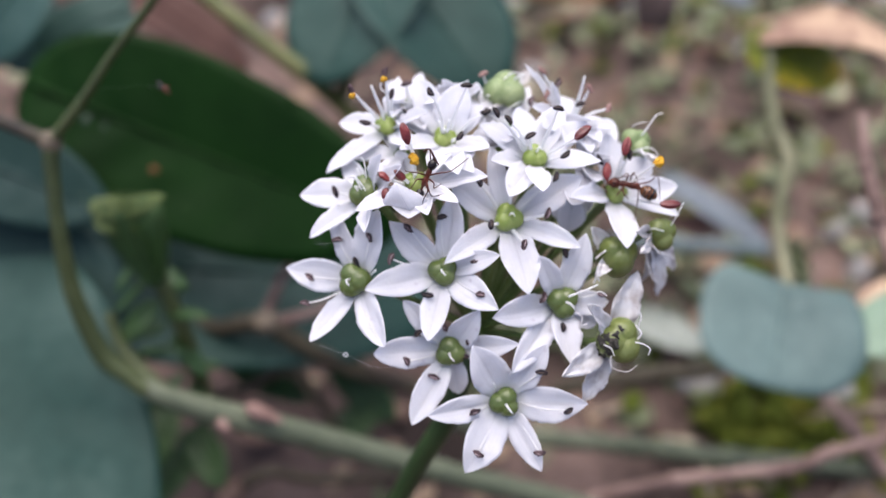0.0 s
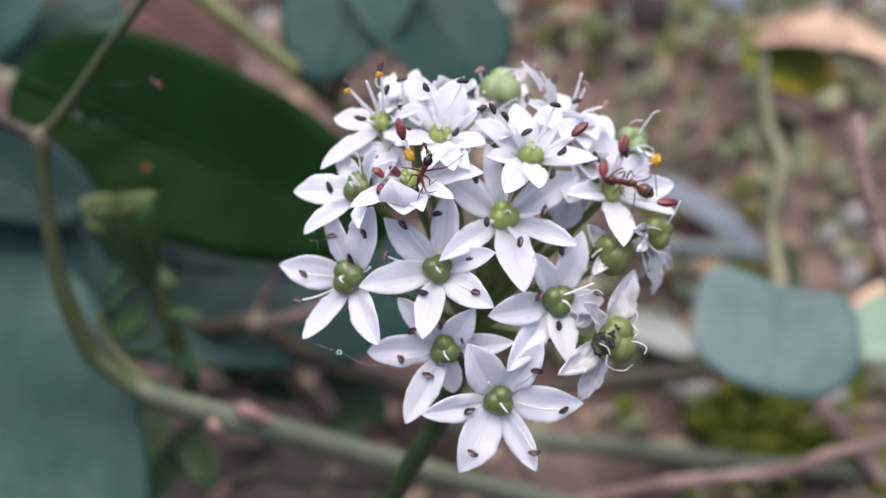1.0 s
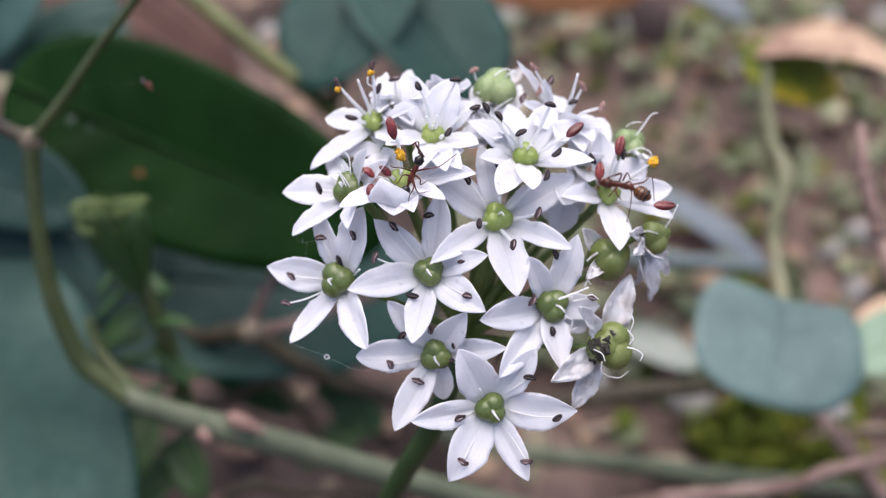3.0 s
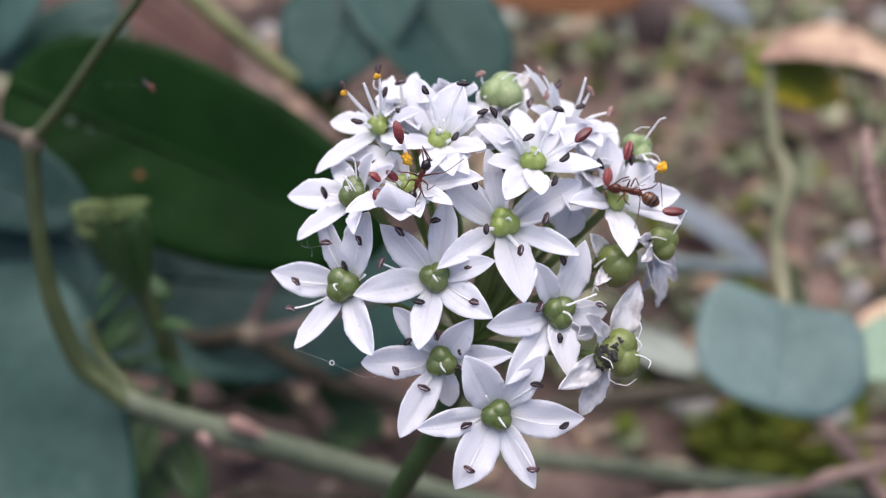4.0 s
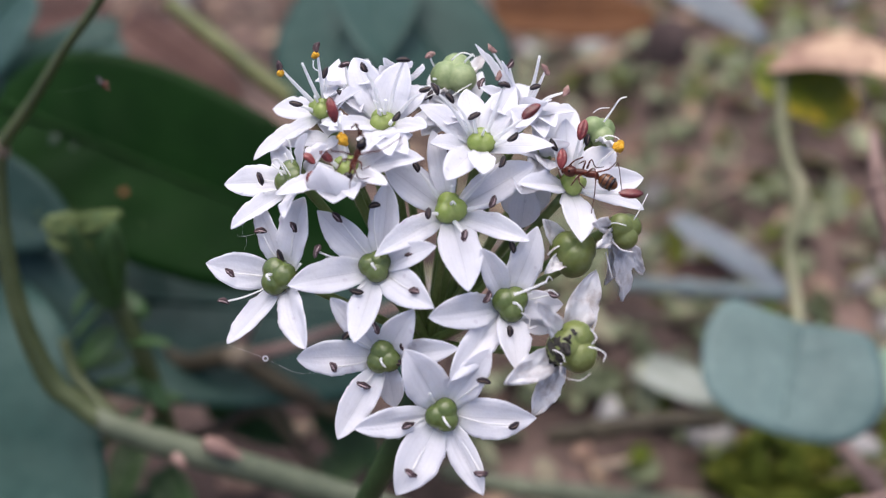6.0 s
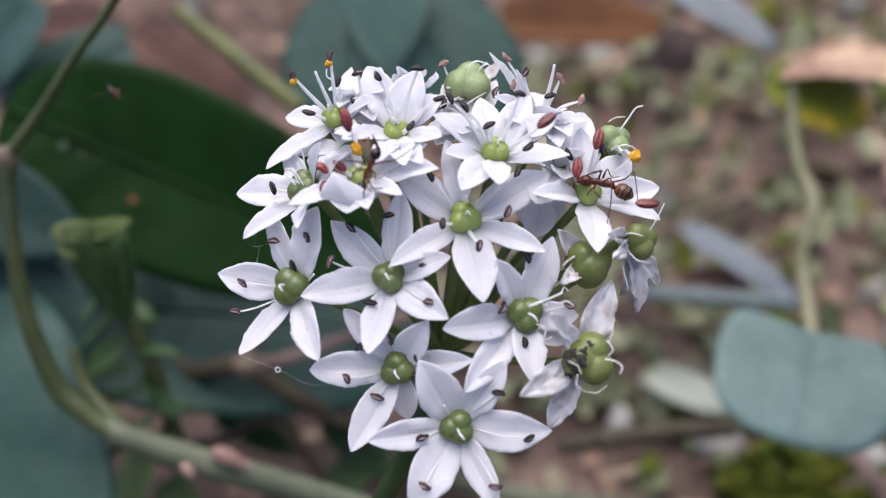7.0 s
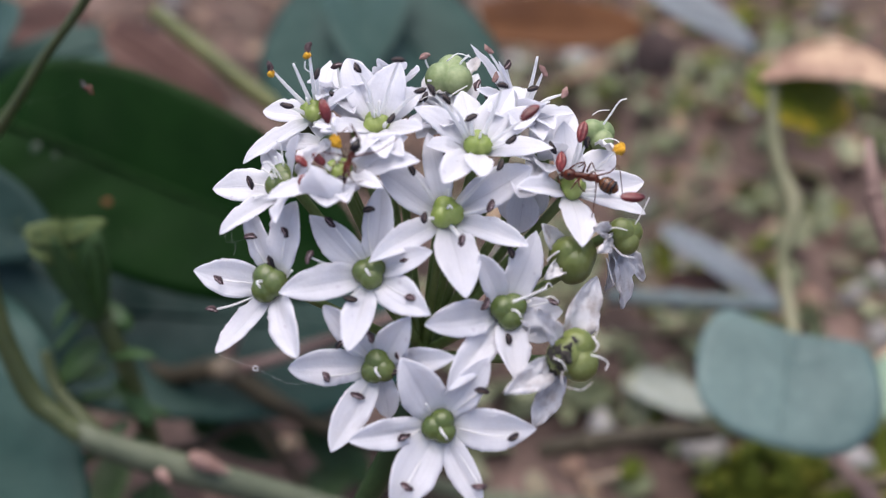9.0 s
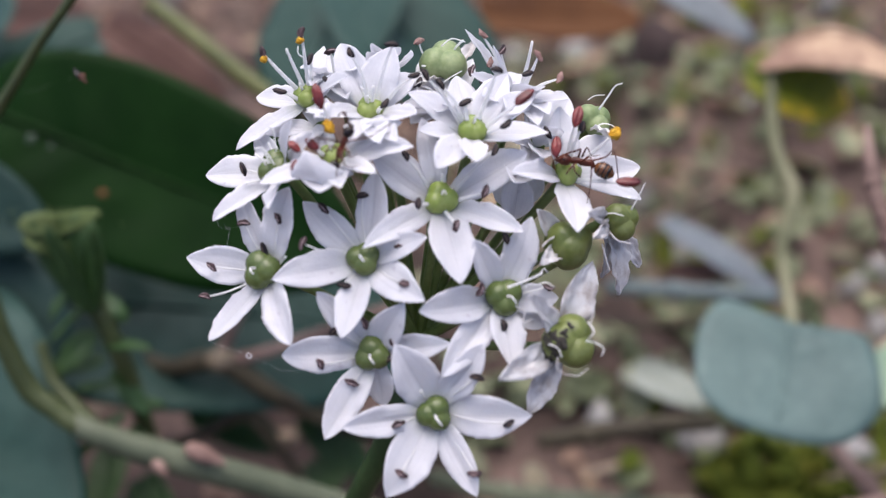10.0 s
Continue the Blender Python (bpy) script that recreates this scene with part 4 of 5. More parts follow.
for at, size, material, label in (((-0.0411, 0.1206, 0.0605), 0.0013, DRY_ORANGE, "ochre blemish on a leaf"), ((-0.0503, 0.1239, 0.0668), 0.0013, VEIN, "pale blemish on a leaf"), ((-0.0479, 0.1239, 0.0656), 0.0008, VEIN, "pale blemish on a leaf")):
    bm = bmesh.new()
    for v in blob(bm, Vector(at) - vine.location, (0, -0.59, 0.81), size * 0.25, size, 12):
        v.co += Vector((1, 0, 1)) * noise.noise(v.co * 900) * size * 0.3
    part("blemish", bm, material, vine, label)
for base, tip, width in (((-0.0399, 0.1026, 0.019), (-0.0444, 0.0915, 0.0201), 0.006), ((-0.0391, 0.105, 0.0216), (-0.0337, 0.0964, 0.0189), 0.006), ((-0.0414, 0.1056, 0.029), (-0.042, 0.0938, 0.0267), 0.005), ((-0.0338, 0.1181, 0.0228), (-0.0208, 0.1144, 0.0186), 0.007), ((-0.0175, 0.1205, 0.0187), (-0.008, 0.1147, 0.0123), 0.007), ((-0.0118, 0.116, 0.0137), (-0.0208, 0.1081, 0.0117), 0.006)):
    leaf(vine, base, tip, (0, -0.41, 0.91), width, LEAF_MID, seed=70)

stem(vine, [(-0.0440, 0.0988, 0.0537), (-0.0424, 0.0960, 0.0503), (-0.0394, 0.0935, 0.0482), (-0.0362, 0.0908, 0.0475)], [0.0007, 0.0008, 0.0009, 0.0009], VINE)

# ---- brown jointed runner below the large leaves ----
runner = thing("runner_stem", (-0.008, 0.116, 0.0137), "brown jointed runner creeping over the ground", "plant")
stem(runner, [(-0.0428, 0.1185, 0.0354), (-0.0346, 0.1124, 0.0367), (-0.0264, 0.1104, 0.0398), (-0.0192, 0.1099, 0.0338), (-0.0111, 0.1123, 0.0258), (0.0072, 0.116, 0.0137)], [0.0012, 0.0013, 0.0016, 0.0013, 0.0013, 0.0012], VINE_BROWN)
stem(runner, [(-0.0264, 0.1104, 0.0398), (-0.0213, 0.1111, 0.0405), (-0.0123, 0.1159, 0.0405), (-0.0021, 0.122, 0.0406)], [0.0012, 0.0009, 0.0009, 0.0008], TWIG)
stem(runner, [(-0.0263, 0.1111, 0.0405), (-0.0233, 0.1155, 0.0455), (-0.019, 0.1205, 0.0483), (-0.0123, 0.1262, 0.0519)], [0.0009, 0.0008, 0.0008, 0.0008], TWIG)
stem(runner, [(-0.0375, 0.1088, 0.0245), (-0.031, 0.1085, 0.0269), (-0.0241, 0.1093, 0.0305), (-0.0209, 0.1085, 0.0269), (-0.0166, 0.1081, 0.0184)], [0.0007, 0.0008, 0.0009, 0.0008, 0.0007], VINE_BROWN)
stem(runner, [(-0.0303, 0.0964, 0.0189), (-0.026, 0.0978, 0.0204), (-0.0197, 0.0997, 0.0158), (-0.0059, 0.1057, 0.009)], [0.0009, 0.0009, 0.0008, 0.0008], VINE_BROWN)
bm = bmesh.new()
blob(bm, Vector((-0.0261, 0.1098, 0.0405)) - runner.location, (0.99, -0.01, 0.16), 0.0042, 0.0034, 14, 0.1)
part("node", bm, NODE, runner, "pale swollen joint")

# ---- young downy shoot ----
shoot = thing("young_shoot", (-0.0353, 0.1015, 0.0313), "downy light green young shoot with a furled tip", "plant")
stem(shoot, [(-0.0337, 0.0992, 0.0328), (-0.035, 0.1002, 0.0472), (-0.037, 0.1014, 0.0567), (-0.0407, 0.105, 0.0634)], [0.0012, 0.0012, 0.0012, 0.0014], VINE)
rnd = random.Random(5)
for k in range(9):
    f = k / 8
    base = Vector((-0.0368, 0.0998, 0.0578)) + Vector((rnd.uniform(-0.0004, 0.0004), rnd.uniform(-0.0006, 0.0006), 0))
    tip = Vector((-0.0441 + 0.0086 * f, 0.1028 + rnd.uniform(-0.0012, 0.0012), 0.0684 + 0.0012 * f + rnd.uniform(-0.0008, 0.0006)))
    leaf(shoot, base, tip, (rnd.uniform(-0.6, 0.6), -1, 0.3), 0.003, LEAF_MID, "furled downy leaflet", veins=False, seed=40 + k, rings=5, seg=22, notch=0.02, droop=rnd.uniform(-0.1, 0.1), fold=0.5)
for base, tip, wide in (((-0.0441, 0.1026, 0.0684), (-0.0378, 0.1024, 0.0688), 0.0028), ((-0.0412, 0.1022, 0.0676), (-0.0348, 0.1026, 0.0703), 0.0024), ((-0.0436, 0.102, 0.0674), (-0.0395, 0.1014, 0.0655), 0.0026), ((-0.0394, 0.1022, 0.068), (-0.0376, 0.1008, 0.0645), 0.0024)):
    leaf(shoot, base, tip, (0.1, -0.7, 0.7), wide, LEAF_DOWN, "pale downy rim of the furled leaf", veins=False, seed=52, rings=5, seg=22, notch=0.02, wave=0.08)
leaf(shoot, (-0.0398, 0.1035, 0.0618), (-0.0356, 0.101, 0.0602), (0.11, -0.13, 0.99), 0.0016, LEAF_MID, veins=False, seed=60, rings=5, seg=22, notch=0.02, wave=0.08)
leaf(shoot, (-0.0395, 0.1032, 0.06), (-0.0423, 0.0987, 0.0577), (-0.25, 0.07, 0.96), 0.0023, LEAF_MID, veins=False, seed=61, rings=5, seg=22, notch=0.02, wave=0.08)
leaf(shoot, (-0.0392, 0.1028, 0.0582), (-0.0336, 0.1018, 0.0558), (-0.31, -0.12, 0.94), 0.0030, LEAF_MID, veins=False, seed=62, rings=5, seg=22, notch=0.02, wave=0.08)
leaf(shoot, (-0.0386, 0.1018, 0.0571), (-0.044, 0.1002, 0.0527), (-0.37, -0.05, 0.93), 0.0025, LEAF_MID, veins=False, seed=63, rings=5, seg=22, notch=0.02, wave=0.08)
leaf(shoot, (-0.0382, 0.1014, 0.0554), (-0.0346, 0.1037, 0.0539), (0, -0.05, 1), 0.0030, LEAF_MID, veins=False, seed=64, rings=5, seg=22, notch=0.02, wave=0.08)
leaf(shoot, (-0.0379, 0.101, 0.0536), (-0.0431, 0.0967, 0.0501), (0.33, -0.2, 0.92), 0.0031, LEAF_MID, veins=False, seed=65, rings=5, seg=22, notch=0.02, wave=0.08)
leaf(shoot, (-0.0375, 0.1006, 0.0517), (-0.0309, 0.0987, 0.0537), (-0.25, 0.07, 0.96), 0.0022, LEAF_MID, veins=False, seed=66, rings=5, seg=22, notch=0.02, wave=0.08)
leaf(shoot, (-0.0372, 0.1001, 0.0499), (-0.0425, 0.0993, 0.049), (-0.12, -0.31, 0.94), 0.0025, LEAF_MID, veins=False, seed=67, rings=5, seg=22, notch=0.02, wave=0.08)
leaf(shoot, (-0.0368, 0.0997, 0.0481), (-0.0317, 0.0967, 0.0433), (0.35, 0.01, 0.94), 0.0032, LEAF_MID, veins=False, seed=68, rings=5, seg=22, notch=0.02, wave=0.08)
leaf(shoot, (-0.0362, 0.0986, 0.0469), (-0.0425, 0.1002, 0.0446), (0.43, 0.01, 0.9), 0.0025, LEAF_MID, veins=False, seed=69, rings=5, seg=22, notch=0.02, wave=0.08)
leaf(shoot, (-0.0358, 0.0982, 0.0451), (-0.0307, 0.0995, 0.0425), (0.12, -0.31, 0.94), 0.0016, LEAF_MID, veins=False, seed=70, rings=5, seg=22, notch=0.02, wave=0.08)
leaf(shoot, (-0.0354, 0.0977, 0.0432), (-0.0408, 0.0919, 0.0408), (0.33, -0.2, 0.92), 0.0018, LEAF_MID, veins=False, seed=71, rings=5, seg=22, notch=0.02, wave=0.08)
leaf(shoot, (-0.035, 0.0972, 0.0413), (-0.0311, 0.0959, 0.0357), (-0.48, -0.11, 0.87), 0.0016, LEAF_MID, veins=False, seed=72, rings=5, seg=22, notch=0.02, wave=0.08)
bm = bmesh.new()
for k in range(160):
    p = Vector((-0.0398, 0.1026, 0.0685)) - shoot.location + Vector((rnd.gauss(0, 0.0022), rnd.gauss(0, 0.0008), rnd.gauss(0, 0.0006)))
    tube(bm, [p, p + Vector((rnd.gauss(0, 0.0005), rnd.gauss(0, 0.0004), 0.0009))], [0.00005, 0.00002], 3, 1)
part("down", bm, LEAF_DOWN, shoot, "fine whitish hairs")

# ---- creeper with the blunt leaf, its arched stalk and a curled dry leaf ----
creeper = thing("creeper", (0.0586, 0.1262, 0.025), "low creeper with a blunt bluish-green leaf and dry curled leaf", "plant")
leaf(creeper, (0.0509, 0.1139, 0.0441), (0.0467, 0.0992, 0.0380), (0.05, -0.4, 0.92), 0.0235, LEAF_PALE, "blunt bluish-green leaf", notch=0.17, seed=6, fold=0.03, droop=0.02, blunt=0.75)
leaf(creeper, (0.0791, 0.1211, 0.0328), (0.062, 0.1119, 0.0334), (0, -0.3, 0.95), 0.0105, LEAF_MINT, "pale mint-green leaf", seed=7)
stem(creeper, [(0.0541, 0.1553, 0.0641), (0.053, 0.1482, 0.0589), (0.0534, 0.1412, 0.0538), (0.055, 0.1355, 0.0502), (0.0529, 0.1294, 0.0447), (0.053, 0.1226, 0.0412), (0.0527, 0.1143, 0.0387)], [0.001, 0.001, 0.001, 0.0012, 0.001, 0.001, 0.0011], VINE_PALE)
stem(creeper, [(0.0527, 0.1143, 0.0387), (0.057, 0.1216, 0.0374), (0.0615, 0.1392, 0.026)], [0.001, 0.0009, 0.0008], VINE)
leaf(creeper, (0.0508, 0.1564, 0.0626), (0.0738, 0.1466, 0.0639), (0.12, 0.09, 0.99), 0.0105, DRY_TAN, "curled dry tan leaf", blunt=0.5, notch=0.02, seed=8, droop=0.0, fold=-0.5, wave=0.06, arch=0.19)
leaf(creeper, (0.0493, 0.1523, 0.0622), (0.0667, 0.1502, 0.0571), (0.06, -0.66, 0.75), 0.0105, LEAF_LIME, "yellowing green hanging leaf", notch=0.02, seed=9)

# ---- dry twigs and fallen stems on the ground ----
def fallen(name, label, points, radii, material):
    ob = thing(name, points[0], label, "twig" if material is TWIG else "stem")
    stem(ob, points, radii, material, "shaft", rough=0.25)
    for k in range(1, len(points) - 1):
        bm = bmesh.new()
        blob(bm, Vector(points[k]) - ob.location, Vector(points[k + 1]) - Vector(points[k]), radii[k] * 3, radii[k] * 2.5, 12, 0.3)
        part("knot", bm, material, ob)
    return ob


fallen("dry_twig", "dry pinkish-brown twig leaning out of the litter", [(0.0547, 0.1156, 0.0738), (0.0536, 0.1071, 0.071), (0.0546, 0.1014, 0.0674), (0.0582, 0.0966, 0.0594), (0.0791, 0.115, 0.0261)], [0.0005, 0.0009, 0.001, 0.001, 0.001], TWIG)
fallen("dry_twig", "long pinkish dry twig lying on the ground", [(0.0155, 0.0961, 0.0118), (0.0236, 0.0952, 0.0176), (0.0348, 0.0948, 0.0225), (0.0504, 0.0939, 0.0268), (0.0563, 0.0944, 0.0301), (0.0696, 0.0987, 0.0282)], [0.0008, 0.0009, 0.001, 0.001, 0.0009, 0.0009], TWIG)
fallen("fallen_branch", "greyish-green fallen stem on the ground", [(0.0016, 0.1173, 0.0084), (0.0139, 0.1127, 0.0101), (0.0326, 0.1104, 0.0102), (0.0478, 0.1074, 0.0109), (0.0757, 0.106, 0.0093)], [0.0014, 0.0015, 0.0016, 0.0016, 0.0015], VINE_GREY)
fallen("fallen_branch", "brownish-green fallen stem on the ground", [(0.0182, 0.115, 0.0193), (0.0252, 0.1141, 0.0223), (0.034, 0.1136, 0.0245), (0.0441, 0.1171, 0.0217)], [0.0013, 0.0014, 0.0014, 0.0012], VINE_BROWN)
fallen("fallen_branch", "bluish-grey fallen stem on the ground", [(0.0324, 0.155, 0.0167), (0.0445, 0.1511, 0.0191), (0.0603, 0.1469, 0.0211)], [0.0014, 0.0014, 0.0013], VINE_BLUE)
fallen("dry_twig", "thin dark twig lying on the ground", [(0.0346, 0.1502, 0.0114), (0.0484, 0.1493, 0.013), (0.0696, 0.1495, 0.0106)], [0.0008, 0.0009, 0.0008], VINE_BROWN)
fallen("dry_twig", "short pinkish twig on the ground", [(0.0633, 0.1179, 0.0159), (0.0673, 0.1106, 0.0145), (0.0719, 0.1024, 0.012)], [0.0012, 0.0014, 0.0012], TWIG)

def loose_leaf(label, base, tip, normal, width, material, **shape):
    ob = thing("fallen_leaf", base, label, "leaf", "fallen leaves")
    leaf(ob, base, tip, normal, width, material, **shape)
    return ob


loose_leaf("pale greyish fallen leaf on the litter", (0.0431, 0.167, 0.0233), (0.0618, 0.1479, 0.0223), (0.1, -0.05, 0.99), 0.0075, PALE, seed=21, notch=0.02)
loose_leaf("dark red-brown fallen leaf on the litter", (0.0444, 0.1613, 0.0156), (0.0575, 0.1572, 0.0191), (0, 0.09, 1), 0.006, DRY_RED, seed=22)
loose_leaf("pale whitish fallen leaf on the soil", (0.0367, 0.1451, 0.0057), (0.0482, 0.1353, 0.0083), (0, 0.09, 1), 0.0095, LEAF_WHITISH, seed=23)
# The two dark leaves put the vine's shade on the ground into colour.
loose_leaf("dark red-brown leaf standing in for shaded ground under the vine", (-0.0825, 0.1875, 0.0537), (-0.0647, 0.1905, 0.0546), (0, -0.3, 0.95), 0.012, DRY_RED, seed=31)
loose_leaf("greyish-blue leaf lying under the vine", (-0.0914, 0.1846, 0.0528), (-0.0718, 0.1777, 0.0506), (0, -0.3, 0.95), 0.012, LEAF_SHEEN_BLUE, seed=32)
loose_leaf("dark brown leaf standing in for shaded ground under the vine", (-0.0600, 0.1861, 0.0533), (-0.0367, 0.1698, 0.0481), (0, -0.3, 0.95), 0.011, DRY_RED, seed=33)
loose_leaf("orange-brown fallen leaf on the soil", (0.01, 0.2017, 0.0484), (0.0425, 0.2021, 0.0486), (0, -0.45, 0.89), 0.013, DRY_ORANGE, seed=24)
loose_leaf("dead leaf coloured blackish for shade in the litter", (0.0412, 0.1862, 0.0448), (0.0445, 0.1998, 0.0491), (0, -0.3, 0.95), 0.0085, DRY_SHADED, seed=35)
loose_leaf("pale bluish leaf lying on the soil", (0.0367, 0.1942, 0.0618), (0.0576, 0.1773, 0.0562), (0, -0.41, 0.91), 0.0078, PALE, seed=25)
loose_leaf("pinkish dry leaf on the soil", (0.078, 0.1392, 0.0125), (0.0854, 0.1437, 0.0176), (0, 0.09, 1), 0.006, DRY_TAN, seed=26)

# ---- litter, weeds, moss and crumbs on the soil ----
def scatter(name, label, material, count, area, size, seed, tilt=0.5, notch=0.02, lift=0.001, kind="stuff"):
    rnd = random.Random(seed)
    verts, faces = [], []
    for k in range(count):
        x, y = rnd.uniform(area[0], area[1]), rnd.uniform(area[2], area[3])
        if k % 5 == 0:
            x, y = rnd.gauss(0.05, 0.5), rnd.gauss(0.35, 0.5)
        a = rnd.uniform(0, 2 * math.pi)
        long = rnd.uniform(*size)
        base = Vector((x, y, ground_height(x, y) + lift))
        tip = base + Vector((math.cos(a), math.sin(a), rnd.uniform(-0.1, tilt))) * long
        nor = Vector((rnd.gauss(0, 0.4), rnd.gauss(0, 0.4), 1))
        one, _, _ = leaf_mesh(base, tip, nor, long * rnd.uniform(0.35, 0.8), notch, rnd.uniform(-0.3, 0.4), 0.14, rnd.uniform(-0.4, 0.5), k, 3, 14)
        one.verts.index_update()
        start = len(verts)
        verts += [v.co[:] for v in one.verts]
        faces += [[start + v.index for v in f.verts] for f in one.faces]
        one.free()
    me = bpy.data.meshes.new(name)
    me.from_pydata(verts, [], faces)
    me.shade_smooth()
    me.materials.append(material)
    ob = new(name, me)
    tagged(ob, label, name.replace("_", " "), kind=kind)


AREA = (-0.25, 0.4, 0.08, 0.7)
scatter("leaf_litter", "dry brown and pinkish leaf litter on the soil", DRY, 3000, AREA, (0.003, 0.009), 1)
scatter("pale_litter", "bleached straw-coloured leaf bits on the soil", BLEACHED, 420, (0.015, 0.4, 0.1, 0.6), (0.003, 0.01), 2)
scatter("ground_weeds", "small dull green weed leaves over the soil", WEED, 1450, (0.0, 0.3, 0.13, 0.3), (0.003, 0.009), 3, 0.9, 0.05)
scatter("moss_patch", "dense deep green moss cushion on the soil", MOSS, 420, (0.0495, 0.0705, 0.113, 0.127), (0.003, 0.007), 6, 1.2, 0.02, 0.0025)
scatter("moss", "low moss cushions on the soil", MOSS, 420, (0.03, 0.3, 0.1, 0.35), (0.004, 0.01), 4, 0.9, 0.02)


def straw():
    rnd = random.Random(12)
    bm = bmesh.new()
    for k in range(420):
        x, y = rnd.uniform(-0.2, 0.35), rnd.uniform(0.1, 0.6)
        a, long = rnd.uniform(0, 2 * math.pi), rnd.uniform(0.008, 0.035)
        p = Vector((x, y, ground_height(x, y) + rnd.uniform(0.001, 0.006)))
        q = p + Vector((math.cos(a) * long, math.sin(a) * long, rnd.uniform(-0.002, 0.006)))
        tube(bm, [p, p.lerp(q, 0.5) + Vector((0, 0, rnd.uniform(0, 0.003))), q], [rnd.uniform(0.0003, 0.0008)] * 3, 5, 2)
    ob = part("straw", bm, STRAW, None)
    tagged(ob, "dry straw and broken stalks lying over the soil", "straw", kind="stuff")


straw()


def pebbles():
    rnd = random.Random(9)
    bm = bmesh.new()
    for k in range(260):
        x, y = rnd.uniform(-0.2, 0.35), rnd.uniform(0.1, 0.6)
        r = rnd.uniform(0.0012, 0.005)
        for v in blob(bm, (x, y, ground_height(x, y) + r * 0.3), (rnd.gauss(0, 1), rnd.gauss(0, 1), 0.4), r * 2, r * 1.5, 10):
            v.co += Vector((1, 1, 1)) * noise.noise(v.co * 300) * r * 0.3
    ob = part("pebbles", bm, STONE, None)
    tagged(ob, "small pale pebbles and crumbs on the soil", "pebbles", kind="stuff")


pebbles()


# ---- ants ----
def ant(k, label, head, thorax, waist, gaster, up, legs, antennae, dark, gaster_mat, gaster_wide):
    """Parts hang on the ant's own empty, which stands at the thorax."""
    head, thorax, waist, gaster, up = (Vector(v) for v in (head, thorax, waist, gaster, up))
    ob = thing("ant", thorax, label, "ant", "ants on the flower")
    h, w, g = head - thorax, waist - thorax, gaster - thorax
    ahead = h.normalized()
    made = {}
    bm = bmesh.new()
    blob(bm, h * 0.22, ahead, 0.0009 * k, 0.00036 * k, 16, -0.2)
    blob(bm, w * 0.5, ahead, 0.00085 * k, 0.0004 * k, 14, 0.1)
    blob(bm, w, up, 0.00042 * k, 0.00026 * k, 12, 0.2)
    tube(bm, [h * 0.75, h * 0.3], [0.00012, 0.00018], 8, 2)
    tube(bm, [w * 0.8, w, w.lerp(g, 0.6)], [0.00013, 0.0001, 0.0001], 8, 3)
    made["thorax"] = part("thorax", bm, dark[1], ob, "reddish-brown thorax and waist")
    bm = bmesh.new()
    blob(bm, h, ahead, 0.00074 * k, 0.0006 * k, 18, 0.12)
    blob(bm, h + ahead * 0.00036 * k, ahead, 0.0002 * k, 0.0003 * k, 10)
    hd = part("head", bm, dark[0], ob)
    bm = bmesh.new()
    side = ahead.cross(up).normalized()
    for q in (-1, 1):
        blob(bm, h + side * 0.00027 * k * q + up * 0.00016 * k, up, 0.00016 * k, 0.00012 * k, 10)
    part("eye", bm, ANT_DARK, hd)
    bm = bmesh.new()
    blob(bm, g, g - w, gaster_wide * 1.35, gaster_wide, 20, 0.15)
    gs = part("gaster", bm, gaster_mat, ob, "shiny rounded abdomen")
    bm = bmesh.new()
    axis = (g - w).normalized()
    for q in (-0.28, 0.02, 0.3):
        blob(bm, g + axis * gaster_wide * q, axis, gaster_wide * 0.34, gaster_wide * (1.03 - 0.55 * q * q), 20)
    part("band", bm, ANT_DARK, gs, "dark ring on the abdomen")
    for q in legs:
        pts = [Vector(p) - thorax for p in q]
        part("leg", tube(bmesh.new(), pts, [0.00008, 0.000055, 0.00004, 0.00003][: len(pts)], 6, 3), dark[1], ob)
    feelers = []
    for q in antennae:
        pts = [Vector(p) - head for p in q]
        fe = part("antenna", tube(bmesh.new(), pts, [0.00006, 0.00005, 0.00006][: len(pts)], 6, 3), dark[1], ob, at=h)
        feelers.append(fe)
    return ob, feelers


ant_a, feelers_a = ant(1.25, "small red-brown ant with black head climbing among the petals", (-0.00085, 0.06776, 0.10191), (-0.00126, 0.0673, 0.10113), (-0.00158, 0.06702, 0.10043), (-0.0019, 0.06665, 0.09974), (0.21, -0.48, 0.85),
    [[(-0.00107, 0.06679, 0.10164), (-0.00009, 0.06641, 0.10216), (0.00071, 0.06674, 0.10213), (0.00202, 0.0679, 0.10248)],
     [(-0.00143, 0.06679, 0.10164), (-0.00205, 0.06655, 0.10205), (-0.00285, 0.06682, 0.10195), (-0.00305, 0.06737, 0.10175)],
     [(-0.00107, 0.06655, 0.10138), (-0.00071, 0.06599, 0.10143), (-0.00071, 0.06593, 0.10096), (-0.00018, 0.06659, 0.10089)],
     [(-0.00152, 0.06662, 0.10132), (-0.00205, 0.06627, 0.1016), (-0.00241, 0.06619, 0.10098), (-0.00279, 0.06643, 0.10044)],
     [(-0.00143, 0.06645, 0.101), (-0.0012, 0.06567, 0.10094), (-0.00152, 0.06539, 0.10036), (-0.00162, 0.06565, 0.09957)],
     [(-0.0013, 0.0665, 0.10119), (-0.00107, 0.06554, 0.10093), (-0.0008, 0.06565, 0.10038), (0.00009, 0.06636, 0.10009)]],
    [[(-0.00098, 0.06728, 0.10273), (-0.00106, 0.06766, 0.10355), (-0.00156, 0.06762, 0.10324)], [(-0.00067, 0.06728, 0.10273), (-0.00111, 0.06779, 0.10356), (-0.0004, 0.0668, 0.10287)]],
    (ANT_DARK, ANT_RED), ANT_DARK, 0.00072)
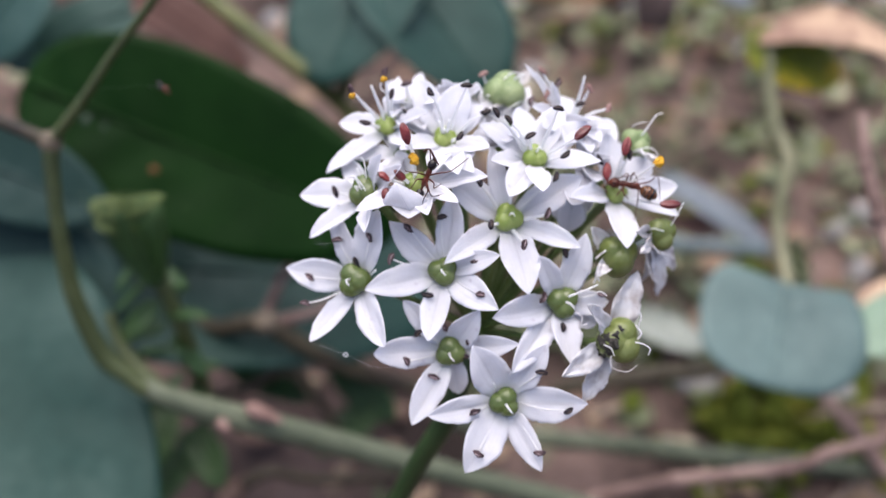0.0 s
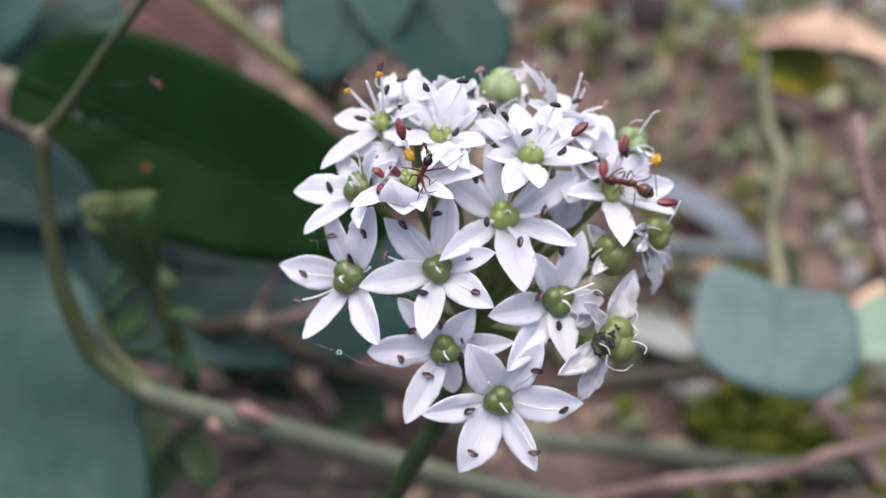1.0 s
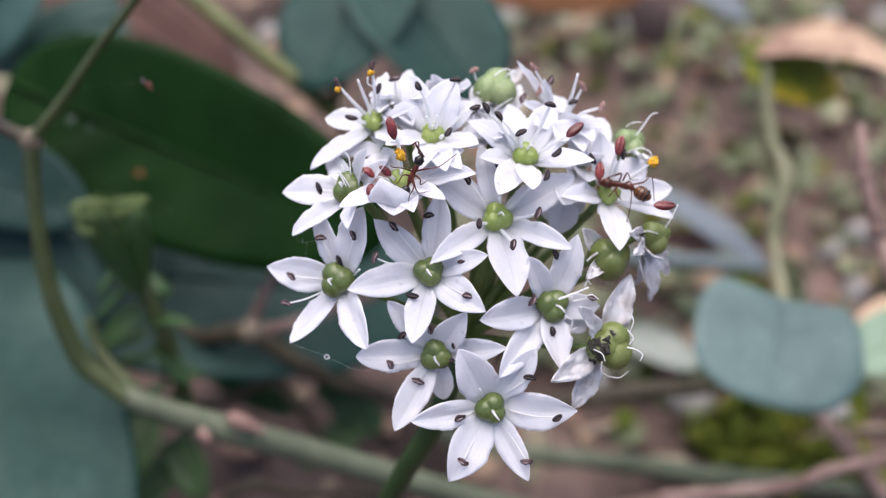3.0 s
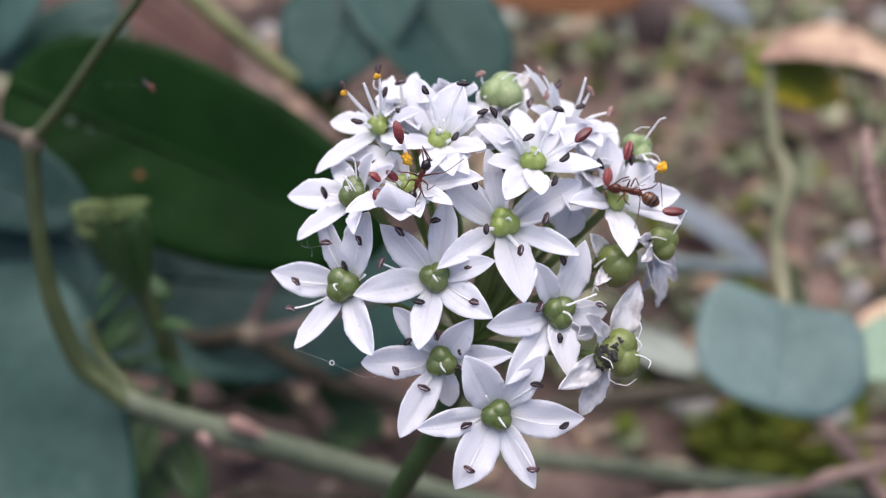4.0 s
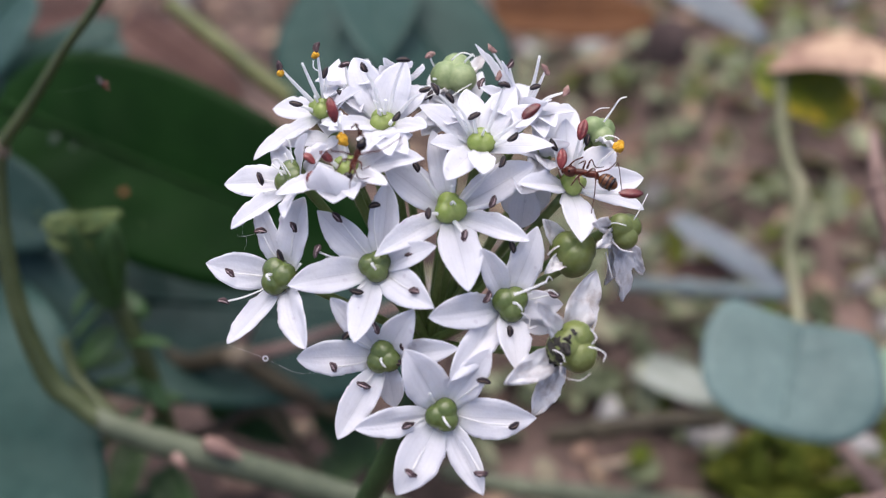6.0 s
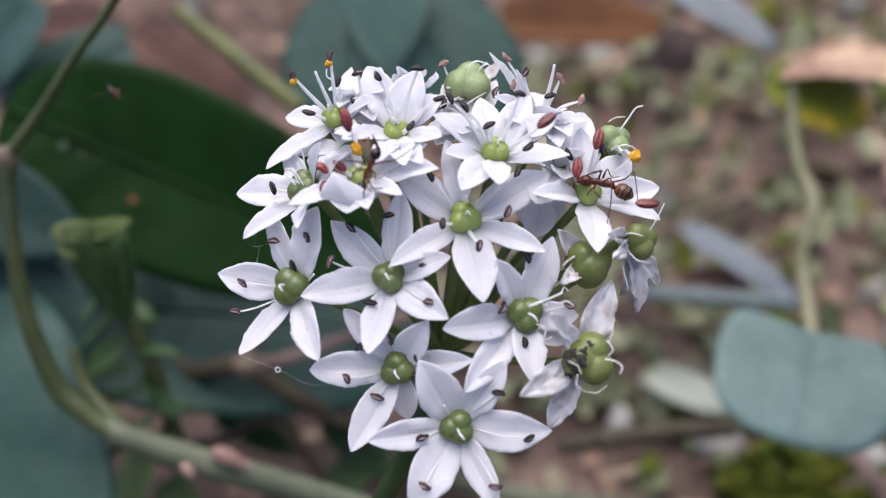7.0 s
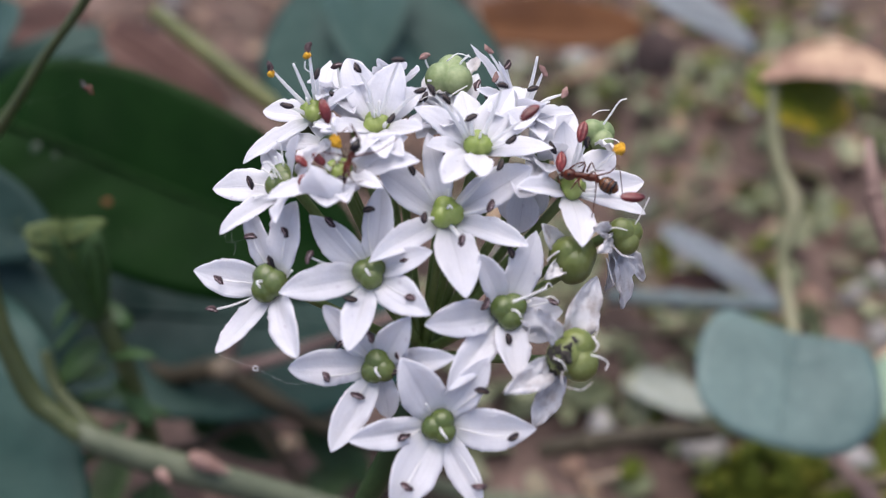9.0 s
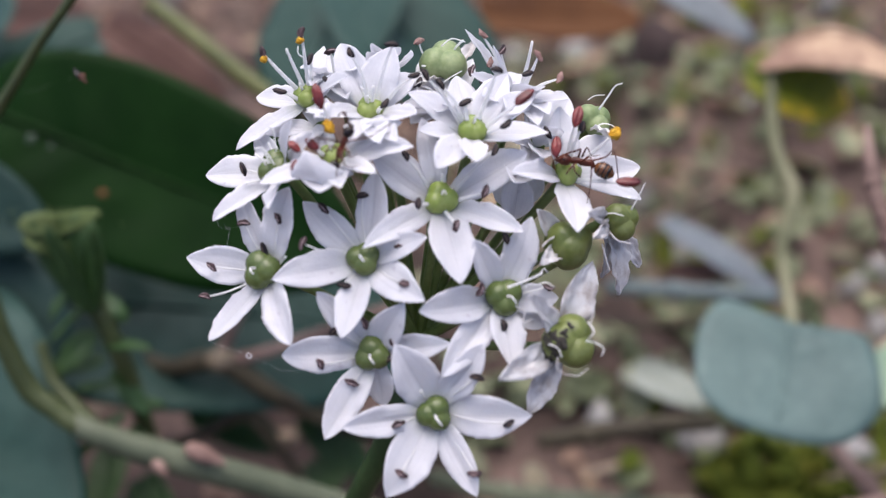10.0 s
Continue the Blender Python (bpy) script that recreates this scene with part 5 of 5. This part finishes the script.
ant_b, feelers_b = ant(1.45, "small ant with amber banded abdomen feeding on a green ovary", (0.01435, 0.07032, 0.09804), (0.01539, 0.07005, 0.09814), (0.01632, 0.06979, 0.09798), (0.01714, 0.06933, 0.09774), (0, 0.09, 1),
    [[(0.01544, 0.06971, 0.09816), (0.0161, 0.06954, 0.09878), (0.0161, 0.06835, 0.09746), (0.01579, 0.06781, 0.0947)],
     [(0.01585, 0.06991, 0.09812), (0.01716, 0.06968, 0.09867), (0.01782, 0.06999, 0.09902), (0.01826, 0.06965, 0.09675)],
     [(0.01514, 0.06985, 0.09805), (0.01472, 0.06918, 0.09811), (0.01438, 0.069, 0.09765)],
     [(0.015, 0.06985, 0.09805), (0.015, 0.06899, 0.0979), (0.01544, 0.06902, 0.09739)],
     [(0.0156, 0.07031, 0.09829), (0.01591, 0.07047, 0.099), (0.01623, 0.07023, 0.09847), (0.01693, 0.07086, 0.0981)],
     [(0.01533, 0.07038, 0.09823), (0.01547, 0.07055, 0.09882), (0.015, 0.07085, 0.09835)]],
    [[(0.01398, 0.07017, 0.09828), (0.01346, 0.06984, 0.0983), (0.01365, 0.0694, 0.09781)], [(0.01419, 0.07044, 0.0983), (0.01478, 0.07034, 0.09886), (0.01544, 0.07047, 0.099)]],
    (ANT_RED, ANT_RED), ANT_AMBER, 0.00115)

# ---- silk threads, a caught droplet and a tiny fly ----
web = thing("web_thread", (-0.01101, 0.06071, 0.08884), "fine silk thread with a hanging droplet between petal tips", "spider silk")
part("strand", tube(bmesh.new(), [Vector(p) - web.location for p in ((-0.01101, 0.06071, 0.08884), (-0.00802, 0.05971, 0.08841), (-0.00566, 0.05873, 0.08798), (-0.00393, 0.05939, 0.08738))], [0.000004] * 4, 5, 5), SILK, web)
bm = bmesh.new()
ring = [Vector((-0.00802, 0.05971, 0.08841)) - web.location + Vector((math.cos(a), 0.4 * math.sin(a), math.sin(a))) * 0.00018 for a in [2 * math.pi * k / 10 for k in range(11)]]
part("droplet", tube(bm, ring, [0.000035] * 11, 6, 2), SILK, web, "tiny ring-shaped droplet")
for points in (((-0.01008, 0.06844, 0.09541), (-0.01031, 0.06706, 0.09454), (-0.00984, 0.06625, 0.09432), (-0.01012, 0.06497, 0.09357)), ((-0.01084, 0.06803, 0.09495), (-0.0106, 0.06683, 0.0943), (-0.00862, 0.06629, 0.09503))):
    part("strand", tube(bmesh.new(), [Vector(p) - web.location for p in points], [0.000003] * len(points), 5, 5), SILK, web)
fly = thing("tiny_fly", (-0.02871, 0.09198, 0.0933), "tiny dark fly caught on a silk thread", "fly")
bm = bmesh.new()
blob(bm, (0, 0, 0), (0.52, -0.71, -0.48), 0.0009, 0.0005, 12, 0.2)
blob(bm, Vector((-0.52, 0.71, 0.48)) * 0.00055, (0.52, -0.71, -0.48), 0.0004, 0.0004, 10)
part("body", bm, ANT_DARK, fly)
for k in (-1, 1):
    bm, _, _ = leaf_mesh((0, 0, 0), Vector((0.86, -0.52, -0.03)) * 0.0011 + Vector((0, 0, 0.0004 * k)), (0, -0.19, 0.98), 0.0004, 0.0, rings=3, seg=12, thick=0.00003)
    part("wing", bm, ANT_RED, fly, "folded dark wing")
part("thread", tube(bmesh.new(), [Vector(p) - fly.location for p in ((-0.04462, 0.11245, 0.07973), (-0.02871, 0.09198, 0.0933))], [0.0000025] * 2, 4, 4), SILK, fly, "hair-fine silk")


def motions():
    """The ants stay where they are and stir their feelers; the feelers turn about their roots on the head."""
    for feelers, span, late in ((feelers_a, 9, 0.0), (feelers_b, 14, 0.7)):
        for k, fe in enumerate(feelers):
            x, y, z = fe.location
            rows = [(t * 0.5, pose(x, y, z, span * math.sin(t * 1.9 + late + k), span * 0.6 * math.sin(t * 1.3 + k * 2), 0)) for t in range(21)]
            walk(fe, rows)


motions()
